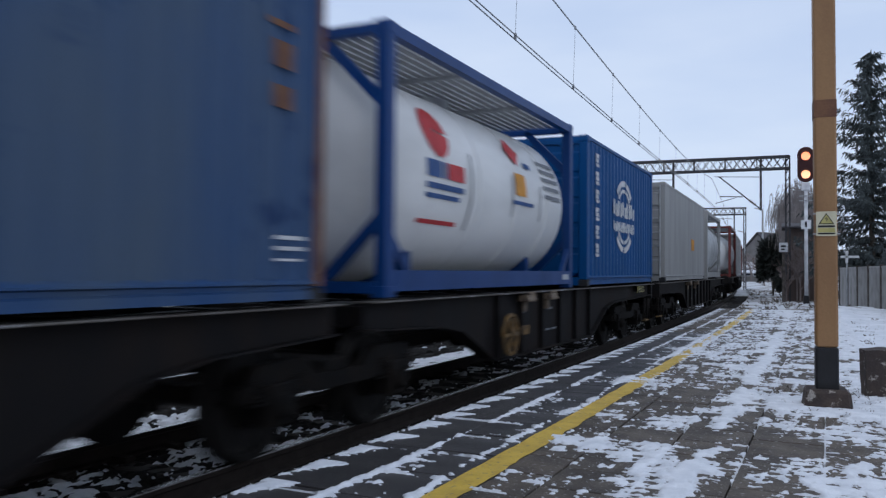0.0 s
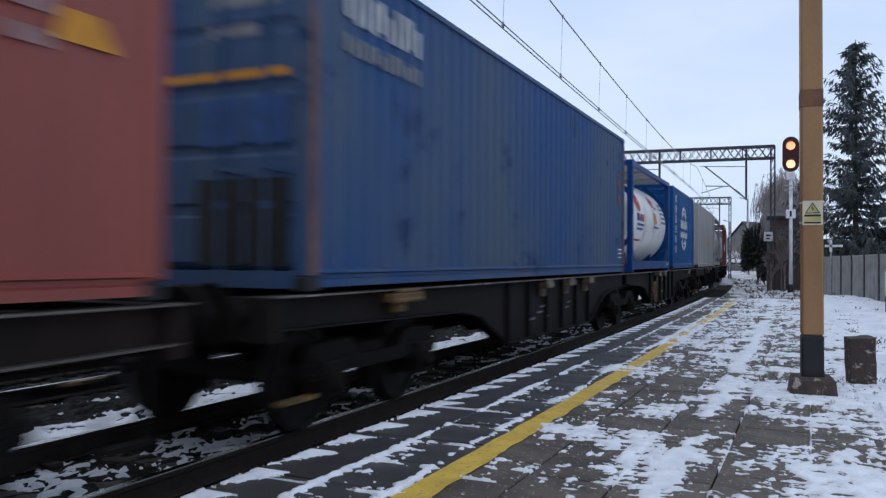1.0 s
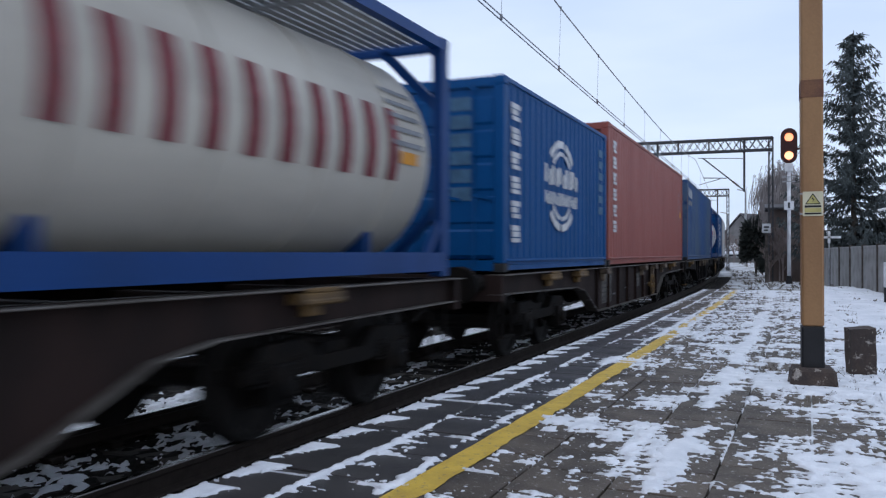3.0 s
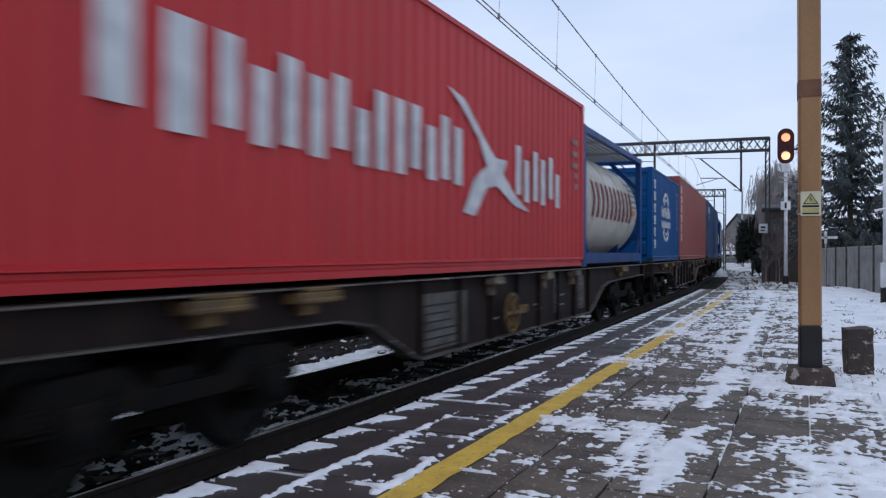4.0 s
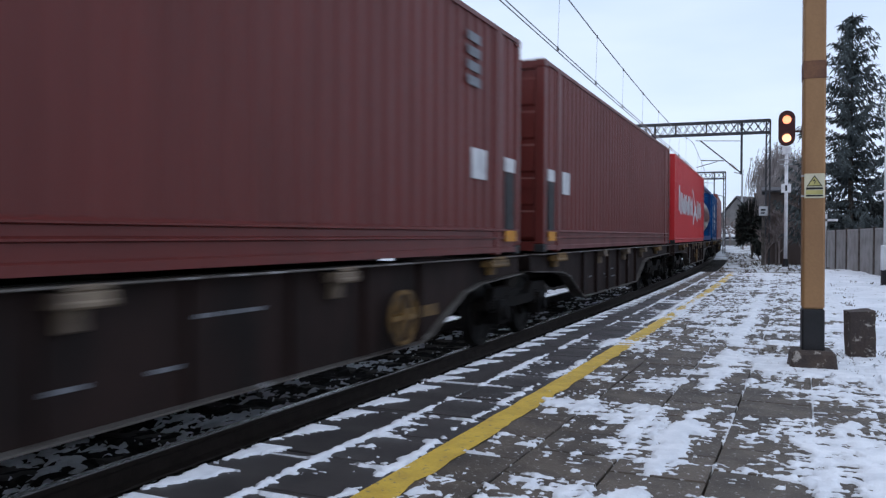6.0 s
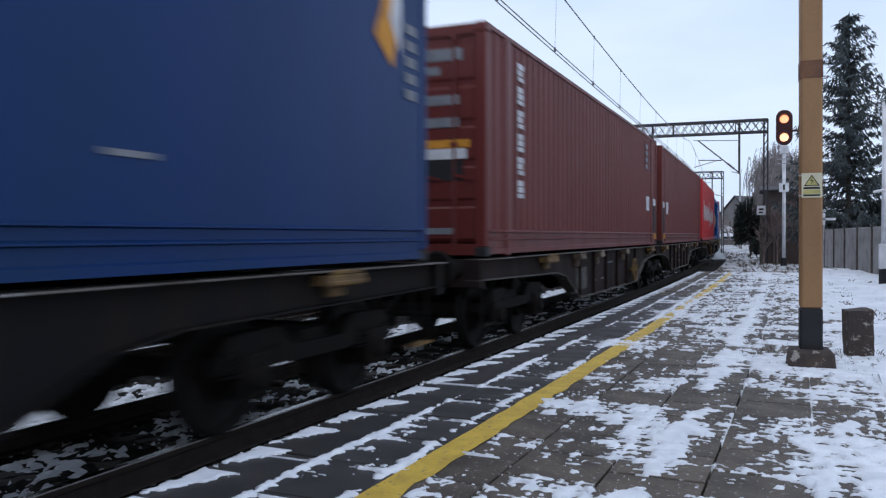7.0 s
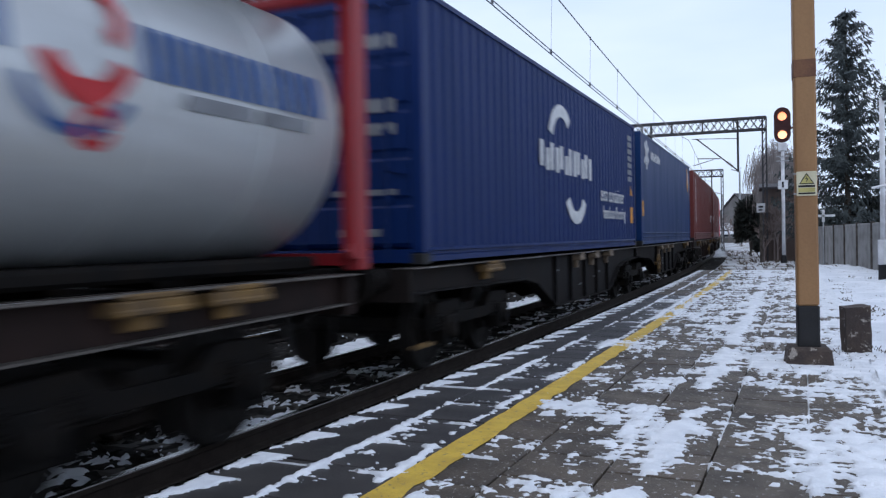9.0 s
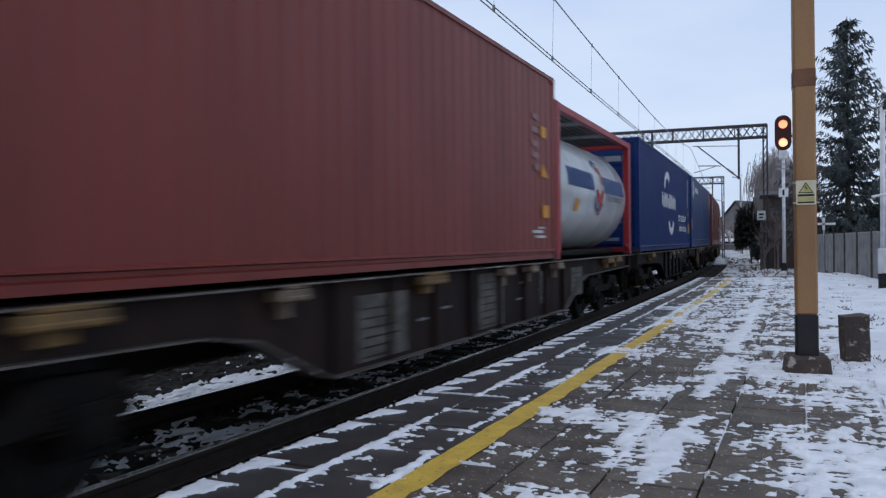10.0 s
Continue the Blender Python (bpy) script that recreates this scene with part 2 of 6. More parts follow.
def rod(bm, a, b, r, r2=None, sides=8):
    a, b = Vector(a), Vector(b)
    d = (b - a).normalized()
    u = d.orthogonal().normalized()
    w = d.cross(u)
    rings = []
    for p, rad in ((a, r), (b, r if r2 is None else r2)):
        rings.append([bm.verts.new(p + rad * (math.cos(2 * math.pi * i / sides) * u + math.sin(2 * math.pi * i / sides) * w)) for i in range(sides)])
    for i in range(sides):
        j = (i + 1) % sides
        bm.faces.new((rings[0][i], rings[0][j], rings[1][j], rings[1][i]))
    if sides > 2:
        bm.faces.new(rings[0][::-1])
        bm.faces.new(rings[1])


def beam(bm, a, b, wide, high):
    """A square bar from a to b."""
    a, b = Vector(a), Vector(b)
    d = (b - a).normalized()
    up = Vector((0, 0, 1)) if abs(d.z) < 0.9 else Vector((0, 1, 0))
    s = d.cross(up).normalized()
    up = s.cross(d)
    v = []
    for p in (a, b):
        v += [bm.verts.new(p + s * (i * wide / 2) + up * (j * high / 2)) for i, j in ((-1, -1), (1, -1), (1, 1), (-1, 1))]
    for q in ((3, 2, 1, 0), (4, 5, 6, 7), (0, 1, 5, 4), (1, 2, 6, 5), (2, 3, 7, 6), (3, 0, 4, 7)):
        bm.faces.new([v[i] for i in q])


def prism(bm, outline, x0, x1):
    """An outline of (y, z) points, drawn out across x."""
    a = [bm.verts.new((x0, y, z)) for y, z in outline]
    b = [bm.verts.new((x1, y, z)) for y, z in outline]
    n = len(outline)
    bm.faces.new(a)
    bm.faces.new(b[::-1])
    for i in range(n):
        j = (i + 1) % n
        bm.faces.new((a[j], a[i], b[i], b[j]))


def lathe(bm, profile, sides=32, centre=(0, 0, 0), capped=True):
    """A profile of (along y, radius) points, turned round the y axis."""
    c = Vector(centre)
    rings = []
    for y, r in profile:
        rings.append([bm.verts.new(c + Vector((r * math.cos(2 * math.pi * i / sides), y, r * math.sin(2 * math.pi * i / sides)))) for i in range(sides)])
    for p, q in zip(rings, rings[1:]):
        for i in range(sides):
            j = (i + 1) % sides
            bm.faces.new((p[i], q[i], q[j], p[j]))
    if capped:
        bm.faces.new(rings[0])
        bm.faces.new(rings[-1][::-1])


def mesh_of(name, bm, mat, bevel=0.0, smooth=False):
    if bevel:
        bmesh.ops.bevel(bm, geom=bm.edges[:], offset=bevel, segments=1, affect="EDGES", clamp_overlap=True)
    bmesh.ops.recalc_face_normals(bm, faces=bm.faces)
    me = bpy.data.meshes.new(name)
    bm.to_mesh(me)
    bm.free()
    me.materials.append(mat)
    if smooth:
        for p in me.polygons:
            p.use_smooth = True
    return me


def part(name, bm, mat, parent, label="", bevel=0.0, smooth=False):
    ob = new(name, mesh_of(name, bm, mat, bevel, smooth))
    ob.parent = parent
    return tagged(ob, label)


def again(name, mesh, parent, m, label=""):
    ob = new(name, mesh)
    ob.parent = parent
    ob.matrix_basis = m
    return tagged(ob, label)


def thing(name, label, category, group="", kind=""):
    return tagged(new(name), label, category, group, kind)


def lattice(seed):
    return np.random.RandomState(seed).rand(256, 256)


LATTICES = [lattice(s) for s in range(11, 19)]


def smooth_noise(x, y, which=0):
    """Value noise from 0 to 1 over arrays."""
    g = LATTICES[which % len(LATTICES)]
    xi, yi = np.floor(x).astype(int), np.floor(y).astype(int)
    fx, fy = x - xi, y - yi
    fx, fy = fx * fx * (3 - 2 * fx), fy * fy * (3 - 2 * fy)
    a, b = g[xi % 256, yi % 256], g[(xi + 1) % 256, yi % 256]
    c, d = g[xi % 256, (yi + 1) % 256], g[(xi + 1) % 256, (yi + 1) % 256]
    return (a * (1 - fx) + b * fx) * (1 - fy) + (c * (1 - fx) + d * fx) * fy


def layers(x, y, octaves=4, which=0):
    total, weight = 0.0, 0.0
    for o in range(octaves):
        total = total + smooth_noise(x * 2 ** o + 17 * o, y * 2 ** o + 31 * o, which + o) * 0.6 ** o
        weight += 0.6 ** o
    return total / weight


def sheet(name, lats, ys, heights, mat, smooth=True):
    """A surface over a grid of distances left of the camera and along the line."""
    L, Y = np.meshgrid(lats, ys)
    X = -L - 0.5 * BEND * Y * Y
    co = np.stack([X, Y, heights(L, Y)], -1).reshape(-1, 3)
    nl, ny = len(lats), len(ys)
    i = (np.arange(ny - 1)[:, None] * nl + np.arange(nl - 1)[None, :]).reshape(-1)
    quads = np.stack([i + 1, i, i + nl, i + nl + 1], -1)
    me = bpy.data.meshes.new(name)
    me.from_pydata(co.tolist(), [], quads.tolist())
    me.materials.append(mat)
    me.polygons.foreach_set("use_smooth", [smooth] * len(me.polygons))
    me.update()
    return new(name, me)


def far_steps(a, b, first, ratio):
    out, step = [a], first
    while out[-1] < b:
        out.append(out[-1] + step)
        step = max(first, (out[-1] - a + first / ratio) * ratio)
    return np.array(out)

# ---- ground, track bed and platform ----
PLATFORM_END = 29.0


def ground_height(L, Y):
    z = np.where(L < 3.02, -0.06, -0.53)
    past = np.clip((Y - PLATFORM_END) / 4.0, 0, 1)
    z = z - np.where(L < 3.02, 0.30 * past, 0.0)
    return z + (layers(L * 0.8, Y * 0.8, 3, 2) - 0.5) * 0.10 * np.clip((np.abs(L - 3.0) - 0.5) / 4, 0, 1)


lat_steps = np.concatenate([np.linspace(-900, -60, 15), np.linspace(-50, -6, 12), np.linspace(-5, 2.9, 24), [3.0, 3.04], np.linspace(3.3, 12, 20), np.linspace(14, 60, 10), np.linspace(90, 900, 10)])
y_steps = np.concatenate([np.linspace(-300, -30, 8), np.linspace(-20, 60, 81), np.linspace(64, 150, 30), np.linspace(170, 1500, 20)])
ground = sheet("ground", lat_steps, y_steps, ground_height, M_FIELD)
tagged(ground, "rough winter ground of dead grass and patchy snow", "ground", kind="structure")

# track bed: dark stones between platform and the far verge
near = np.concatenate([np.arange(-20, 1.4, 0.2), far_steps(1.5, 60, 0.05, 0.006)])


def bed_height(L, Y):
    rough = (smooth_noise(L * 17, Y * 17, 0) - 0.5) * 0.07 + (smooth_noise(L * 31, Y * 31, 1) - 0.5) * 0.04
    return -0.443 + rough + 0.06 * np.exp(-((L - 6.9) / 0.7) ** 2)


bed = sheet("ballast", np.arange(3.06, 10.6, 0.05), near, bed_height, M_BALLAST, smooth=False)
tagged(bed, "near-black railway ballast between the rails", "ballast", kind="structure")


def bed_snow(L, Y):
    cover = layers(L * 4.5, Y * 2.6, 4, 3) * 0.55 + layers(L * 26, Y * 19, 3, 5) * 0.45
    # cover is thinned between the rails to imitate the train's shade
    inner = 0.03 * np.exp(-((L - 4.36) / 0.16) ** 2) - 0.015 - 0.04 * np.clip((L - 4.62) / 0.2, 0, 1)
    strip = np.where(L < 5.66, inner - np.where(L < 4.1, 0.25, 0.0), 0.15 - 0.30 * np.clip((L - 6.5) / 0.3, 0, 1))
    return -0.446 + 0.06 * np.exp(-((L - 6.9) / 0.7) ** 2) + np.clip((cover + strip - 0.52) * 0.5, -0.07, 0.032)


snow_bed = sheet("ballast_snow", np.arange(3.9, 8.6, 0.022), np.concatenate([np.arange(-20, 1.4, 0.12), far_steps(1.5, 60, 0.022, 0.005)]), bed_snow, M_SNOW)
tagged(snow_bed, "patchy thin snow lying on dark ballast", "snow", kind="stuff")


def sweep(name, outline, lat, y0, y1, mat, parent, step=2.0, label=""):
    """An outline of (across, up) points carried along the line."""
    bm = bmesh.new()
    rings = []
    n = int((y1 - y0) / step)
    for i in range(n + 1):
        y = y0 + (y1 - y0) * i / n
        rings.append([bm.verts.new(at(lat - a, y, z)) for a, z in outline])
    for p, q in zip(rings, rings[1:]):
        for i in range(len(outline)):
            j = (i + 1) % len(outline)
            bm.faces.new((p[i], p[j], q[j], q[i]))
    bm.faces.new(rings[0])
    bm.faces.new(rings[-1])
    return part(name, bm, mat, parent, label)


RAIL_BODY = [(-0.075, -0.172), (0.075, -0.172), (0.07, -0.158), (0.012, -0.14), (0.010, -0.05), (0.036, -0.036), (0.036, -0.004), (-0.036, -0.004), (-0.036, -0.036), (-0.010, -0.05), (-0.012, -0.14), (-0.07, -0.158)]
RAIL_HEAD = [(-0.034, -0.0035), (0.034, -0.0035), (0.030, 0.004), (-0.030, 0.004)]


def track(centre, label, sleepers):
    root = thing("railway_track", label, "railway track", "tracks", "structure")
    for side in (-1, 1):
        lat = centre + side * 0.7525
        rail = sweep("rail", [(a, RAIL + z) for a, z in RAIL_BODY], lat, -20, 220, M_RAIL, root, label="rust-brown steel rail")
        sweep("rail_head", [(a, RAIL + z) for a, z in RAIL_HEAD], lat, -20, 220, M_RAILTOP, rail, label="polished running surface")
    bm = bmesh.new()
    box(bm, -1.25, 1.25, -0.13, 0.13, -0.20, -0.012)
    me = mesh_of("sleeper", bm, M_SLEEPER, 0.02)
    for i in range(sleepers):
        y = 1.5 + 0.6 * i
        again("sleeper", me, root, Matrix.Translation(at(centre, y, RAIL - 0.185)) @ pose(0, 0, 0, 0, 0, math.degrees(BEND * y)))
    bm = bmesh.new()
    box(bm, -0.09, 0.09, -0.06, 0.06, 0, 0.05)
    clip = mesh_of("rail_clip", bm, M_RAIL, 0.012)
    for i in range(min(sleepers, 30)):
        y = 1.5 + 0.6 * i
        for off in (-0.635, 0.635, 0.87):
            again("rail_clip", clip, root, Matrix.Translation(at(centre + off, y, RAIL - 0.186)))
    return root


track(AXIS, "rusty railway track on snow-dusted ballast beside the platform", 90)
track(AXIS + 4.0, "second snow-covered railway track beyond the train", 40)

# platform body with its edge wall
platform = thing("platform", "low paved station platform, patchily covered in trodden snow", "platform", kind="structure")
sweep("platform_body", [(0.0, -0.6), (3.62, -0.6), (3.62, -0.068), (0.0, -0.068)], 3.0, -12, PLATFORM_END, M_BED, platform, 1.0)
bm = bmesh.new()
box(bm, -0.12, 0.0, -0.49, 0.49, -0.6, -0.064)
wall_mesh = mesh_of("edge_block", bm, M_CONCRETE, 0.012)
for i in range(40):
    y = -10.5 + i
    if y < PLATFORM_END - 0.4:
        again("edge_block", wall_mesh, platform, Matrix.Translation(at(2.985, y)) @ pose(0, 0, 0, 0, 0, math.degrees(BEND * y)))


# worn yellow safety line
def yellow_line():
    bm = bmesh.new()
    ys = np.concatenate([np.arange(-11.8, 0.95, 0.1), far_steps(1.0, PLATFORM_END - 0.3, 0.05, 0.012)])
    prev = None
    for y in ys:
        a = 2.0 + 0.012 * (noise.noise((0, y * 3, 0)))
        b = 1.815 + 0.03 * noise.noise((5, y * 4, 0)) + 0.02 * noise.noise((9, y * 11, 0))
        cur = [bm.verts.new(at(l, y, 0.0055)) for l in (a, (a + b) / 2, b)]
        if prev:
            bm.faces.new((prev[0], cur[0], cur[1], prev[1]))
            bm.faces.new((prev[1], cur[1], cur[2], prev[2]))
        prev = cur
    bm.faces.ensure_lookup_table()
    return part("safety_line", bm, M_YELLOW, platform, "scuffed yellow painted line")


yellow_line()


# snow on the platform: heaped in joints, thin and streaky on the slabs
def joint_near(v, period, offset=0.0):
    """Distance to the next joint of a grid."""
    q = np.mod(v - offset, period)
    return np.minimum(q, period - q)


def platform_snow(L, Y):
    wob = (layers(L * 2.0, Y * 2.0, 3, 4) - 0.5) * 0.10
    patch = layers(L * 1.15 + 7, Y * 1.7 + 3, 3, 1)              # patches
    fine = layers(L * 6.0, Y * 20.0, 4, 6)                         # streaks
    grit = layers(L * 30, Y * 40, 2, 2)
    far = np.clip((Y - 3.0) / 14.0, 0, 1)
    row = np.floor((2.0 - L) / 0.5).astype(int)
    odd = row % 2
    nth = np.floor((Y + 11.75 - 0.25 * odd) / 0.5).astype(int)
    swept = LATTICES[3][row % 256, nth % 256] - 0.5                # some slabs trodden clear, some white
    right = np.clip((0.25 - L) / 0.7, 0, 1)
    blown = layers(L * 13.0 + 2, Y * 3.0, 3, 7)                    # wind streaks along the walk
    f = 0.24 * patch + 0.34 * fine + 0.28 * grit + 0.26 * blown - 0.605
    f = f + 0.004 + 0.045 * far + 0.085 * right + 0.15 * swept * (1 - 0.5 * far) - 0.05 * np.exp(-((L - 0.35) / 0.22) ** 2 - ((Y - 5.2) / 1.3) ** 2)
    f = f + (0.028 * np.exp(-(joint_near(L, 0.5) / 0.02) ** 2) + 0.06 * np.exp(-(joint_near(Y + 0.25 * (1 - odd), 0.5) / 0.016) ** 2)) * np.clip(patch * 3 - 0.8, 0, 1)
    f = f + 0.22 * np.exp(-((L - 0.78 + wob * 0.5) / 0.075) ** 2) * np.clip((patch - 0.30) * 6, 0, 1)
    f = f - 0.045 * np.exp(-((L - 1.45) / 0.30) ** 2) * (1 - far)
    # the painted line stays nearly clear
    f = np.where((L > 1.80) & (L < 2.01), 0.35 * patch + 0.35 * fine + 0.30 * grit - 0.575 + 0.14 * np.clip((Y - 5.0) / 9.0, 0, 1) - 0.7 * (L - 1.82) + 0.13 * np.exp(-((L - 2.01) / 0.035) ** 2), f)
    # slabs left of the line
    broken = 0.35 + 1.3 * np.clip(layers(L * 0.2, Y * 2.3, 3, 5), 0, 1)
    border = broken * (0.22 * np.exp(-((L - 2.075 + wob * 1.3) / 0.045) ** 2) + 0.20 * np.exp(-((L - 2.50 + wob * 0.5) / 0.030) ** 2))
    cross = 0.20 * broken * np.exp(-(joint_near(Y, 0.61, 0.1) / 0.014) ** 2)
    mid = -0.15 + 0.45 * (fine - 0.5) + 0.42 * (patch - 0.5) + 0.25 * (grit - 0.5) + border + cross + 0.05 * far
    f = np.where((L > 2.01) & (L <= 2.53), mid, f)
    # clean edge slabs with snow caught along the rim in small drifts
    saw = np.mod(Y / 0.5 + 0.35 * smooth_noise(Y * 1.3, Y * 0, 3), 1.0)
    rim = 3.01 - 0.26 * saw - 0.12 * (grit - 0.5) - 0.10 * (fine - 0.5)
    lip = 2.985 + 0.05 * (grit - 0.5) + 0.05 * (fine - 0.5)
    outer = -0.16 + 0.20 * (fine - 0.5) + broken * 0.22 * np.exp(-((L - 2.50 + wob * 0.5) / 0.034) ** 2) + 0.22 * np.exp(-(joint_near(Y, 1.22, 0.1) / 0.010) ** 2)
    outer = np.maximum(outer, np.where((L > rim) & (L < lip), 0.06, -0.2))
    f = np.where(L > 2.53, outer, f)
    return np.where(f > 0, np.minimum(f * 0.12, 0.016), np.maximum(f * 1.2, -0.09)) + 0.002


snow_y = np.concatenate([np.arange(-11.9, 1.97, 0.05), far_steps(2.0, PLATFORM_END, 0.012, 0.0038)])
platform_cover = sheet("platform_snow", np.arange(-0.62, 3.03, 0.0155), snow_y, platform_snow, M_SNOW)
tagged(platform_cover, "thin trodden snow in patches over the paving", "snow", kind="stuff")


def verge_snow(L, Y):
    return -0.035 + (layers(L * 1.4, Y * 1.4, 4, 3) - 0.45) * 0.12 + 0.03 * smooth_noise(L * 9, Y * 9, 5) + 0.02 * np.clip(-L, 0, 3) - 0.26 * np.clip((Y - PLATFORM_END - 4) / 6, 0, 1)


verge = sheet("verge_snow", np.linspace(-30, -0.55, 190), np.concatenate([np.arange(-20, 0.9, 0.3), far_steps(1.0, 44, 0.07, 0.012)]), verge_snow, M_SNOW_GRASS)
tagged(verge, "untrodden snow with dead grass blades poking through", "snow", kind="structure")


def grass():
    """Dead blades through the snow of the verge and past the platform's end."""
    rnd = random.Random(4)
    verts, faces = [], []
    def tuft(x, y, z, count, size):
        for _ in range(count):
            a, lean = rnd.uniform(0, 6.28), rnd.uniform(0.1, 0.9) * size
            px, py = x + rnd.gauss(0, 0.05), y + rnd.gauss(0, 0.05)
            h, w = size * rnd.uniform(0.4, 1.0), 0.003 + 0.0006 * y ** 0.8
            dx, dy = math.cos(a), math.sin(a)
            i = len(verts)
            verts.extend([(px - dy * w, py + dx * w, z), (px + dy * w, py - dx * w, z), (px + dx * lean * 0.5, py + dy * lean * 0.5, z + h * 0.7), (px + dx * lean, py + dy * lean, z + h * 0.8)])
            faces.extend([(i, i + 1, i + 2), (i + 2, i + 1, i + 3)])
    for _ in range(230):
        y = 3 + 32 * rnd.random() ** 0.9
        x = rnd.uniform(0.4, 3.2) if y < 29 else rnd.uniform(-1.5, 3)
        tuft(x, y, -0.02, rnd.randint(3, 9), rnd.uniform(0.03, 0.12))
    for _ in range(46):
        a, d = rnd.uniform(0, 6.28), rnd.uniform(0.2, 0.5)
        tuft(rnd.choice(((0, 8.46), (0.42, 9.4)))[0] + math.cos(a) * d, rnd.choice((8.46, 9.4)) + math.sin(a) * d, 0.0, 4, 0.05)
    for _ in range(280):
        y = rnd.uniform(29.3, 75)
        p = at(rnd.uniform(-1.0, 3.0), y)
        tuft(p.x, y, -0.34, rnd.randint(3, 7), rnd.uniform(0.08, 0.28))
    me = bpy.data.meshes.new("dead_grass")
    me.from_pydata(verts, [], faces)
    me.materials.append(M_GRASS)
    tagged(new("dead_grass", me), "brown dead grass standing through the snow", "grass", kind="stuff")


grass()


# ---- things on the platform ----
def power_mast():
    root = thing("catenary_mast", "ochre-brown painted steel mast with black foot and warning sign", "mast")
    root.matrix_basis = pose(-0.034, 8.46, 0, 0, -0.25, 6)
    bm = bmesh.new()
    box(bm, -0.21, 0.21, -0.21, 0.21, -0.06, 0.17)
    for v in bm.verts:
        v.co.x += 0.02 * noise.noise(v.co * 5)
        if v.co.z > 0.1:
            v.co.x *= 0.9
            v.co.y *= 0.9
    part("footing", bm, M_STUMP, root, "rough footing with dark peeling paint", 0.03)
    bm = bmesh.new()
    box(bm, -0.098, 0.098, -0.098, 0.098, 0.13, 0.56)
    part("foot_band", bm, M_BLACK, root, "black painted foot", 0.015)
    bm = bmesh.new()
    box(bm, -0.096, 0.096, -0.096, 0.096, 0.555, 8.2)
    part("shaft", bm, M_POLE, root, "", 0.018)
    bm = bmesh.new()
    box(bm, -0.099, 0.099, -0.099, 0.099, 2.72, 2.89)
    part("band", bm, M_RUSTBAND, root, "rusted clamp band", 0.004)
    sign = bmesh.new()
    box(sign, -0.088, 0.088, -0.106, -0.099, 1.60, 1.83)
    plate = part("warning_sign", sign, M_SIGN, root, "cream high-voltage warning sign", 0.003)
    bm = bmesh.new()
    for a, b, c in ((0.068, 0.052, -0.1085), ):
        tri = [(-a, 1.71), (a, 1.71), (0, 1.815)]
        prism_xz(bm, tri, c, c + 0.002)
    part("triangle_border", bm, M_BLACK, plate)
    bm = bmesh.new()
    prism_xz(bm, [(-0.054, 1.718), (0.054, 1.718), (0, 1.800)], -0.1105, -0.1086)
    part("triangle", bm, M_SIGN_YELLOW, plate, "yellow triangle")
    bm = bmesh.new()
    prism_xz(bm, [(0.006, 1.79), (-0.016, 1.755), (0.001, 1.758), (-0.006, 1.724), (0.016, 1.763), (0.0, 1.761)], -0.1122, -0.1106)
    part("bolt_symbol", bm, M_BLACK, plate)
    bm = bmesh.new()
    box(bm, -0.072, 0.072, -0.1085, -0.1062, 1.68, 1.70)
    box(bm, -0.072, 0.072, -0.1085, -0.1062, 1.615, 1.63)
    part("caption_bar", bm, M_BLACK, plate)
    bm = bmesh.new()
    box(bm, -0.072, 0.072, -0.1085, -0.1062, 1.635, 1.674)
    part("caption_panel", bm, M_SIGN_YELLOW, plate)
    for z in (1.62, 1.81):
        bm = bmesh.new()
        box(bm, -0.115, 0.115, -0.101, -0.097, z - 0.006, z + 0.006)
        part("sign_strap", bm, M_GALV, root)


def prism_xz(bm, outline, y0, y1):
    a = [bm.verts.new((x, y0, z)) for x, z in outline]
    b = [bm.verts.new((x, y1, z)) for x, z in outline]
    bm.faces.new(a)
    bm.faces.new(b[::-1])
    for i in range(len(outline)):
        j = (i + 1) % len(outline)
        bm.faces.new((a[j], a[i], b[i], b[j]))


def stump_post():
    root = thing("concrete_stump", "short square concrete stump with dark peeling paint", "stump")
    root.matrix_basis = pose(0.42, 9.4, -0.02, 1.5, -2, 12)
    bm = bmesh.new()
    box(bm, -0.12, 0.12, -0.12, 0.12, -0.03, 0.50)
    bmesh.ops.subdivide_edges(bm, edges=bm.edges[:], cuts=7, use_grid_fill=True)
    for v in bm.verts:
        v.co += Vector((noise.noise(v.co * 6), noise.noise(v.co * 6 + Vector((9, 0, 0))), noise.noise(v.co * 8) * 0.8)) * 0.008
        if v.co.z > 0.45:
            v.co.z += 0.05 * v.co.x
    part("shaft", bm, M_STUMP, root)


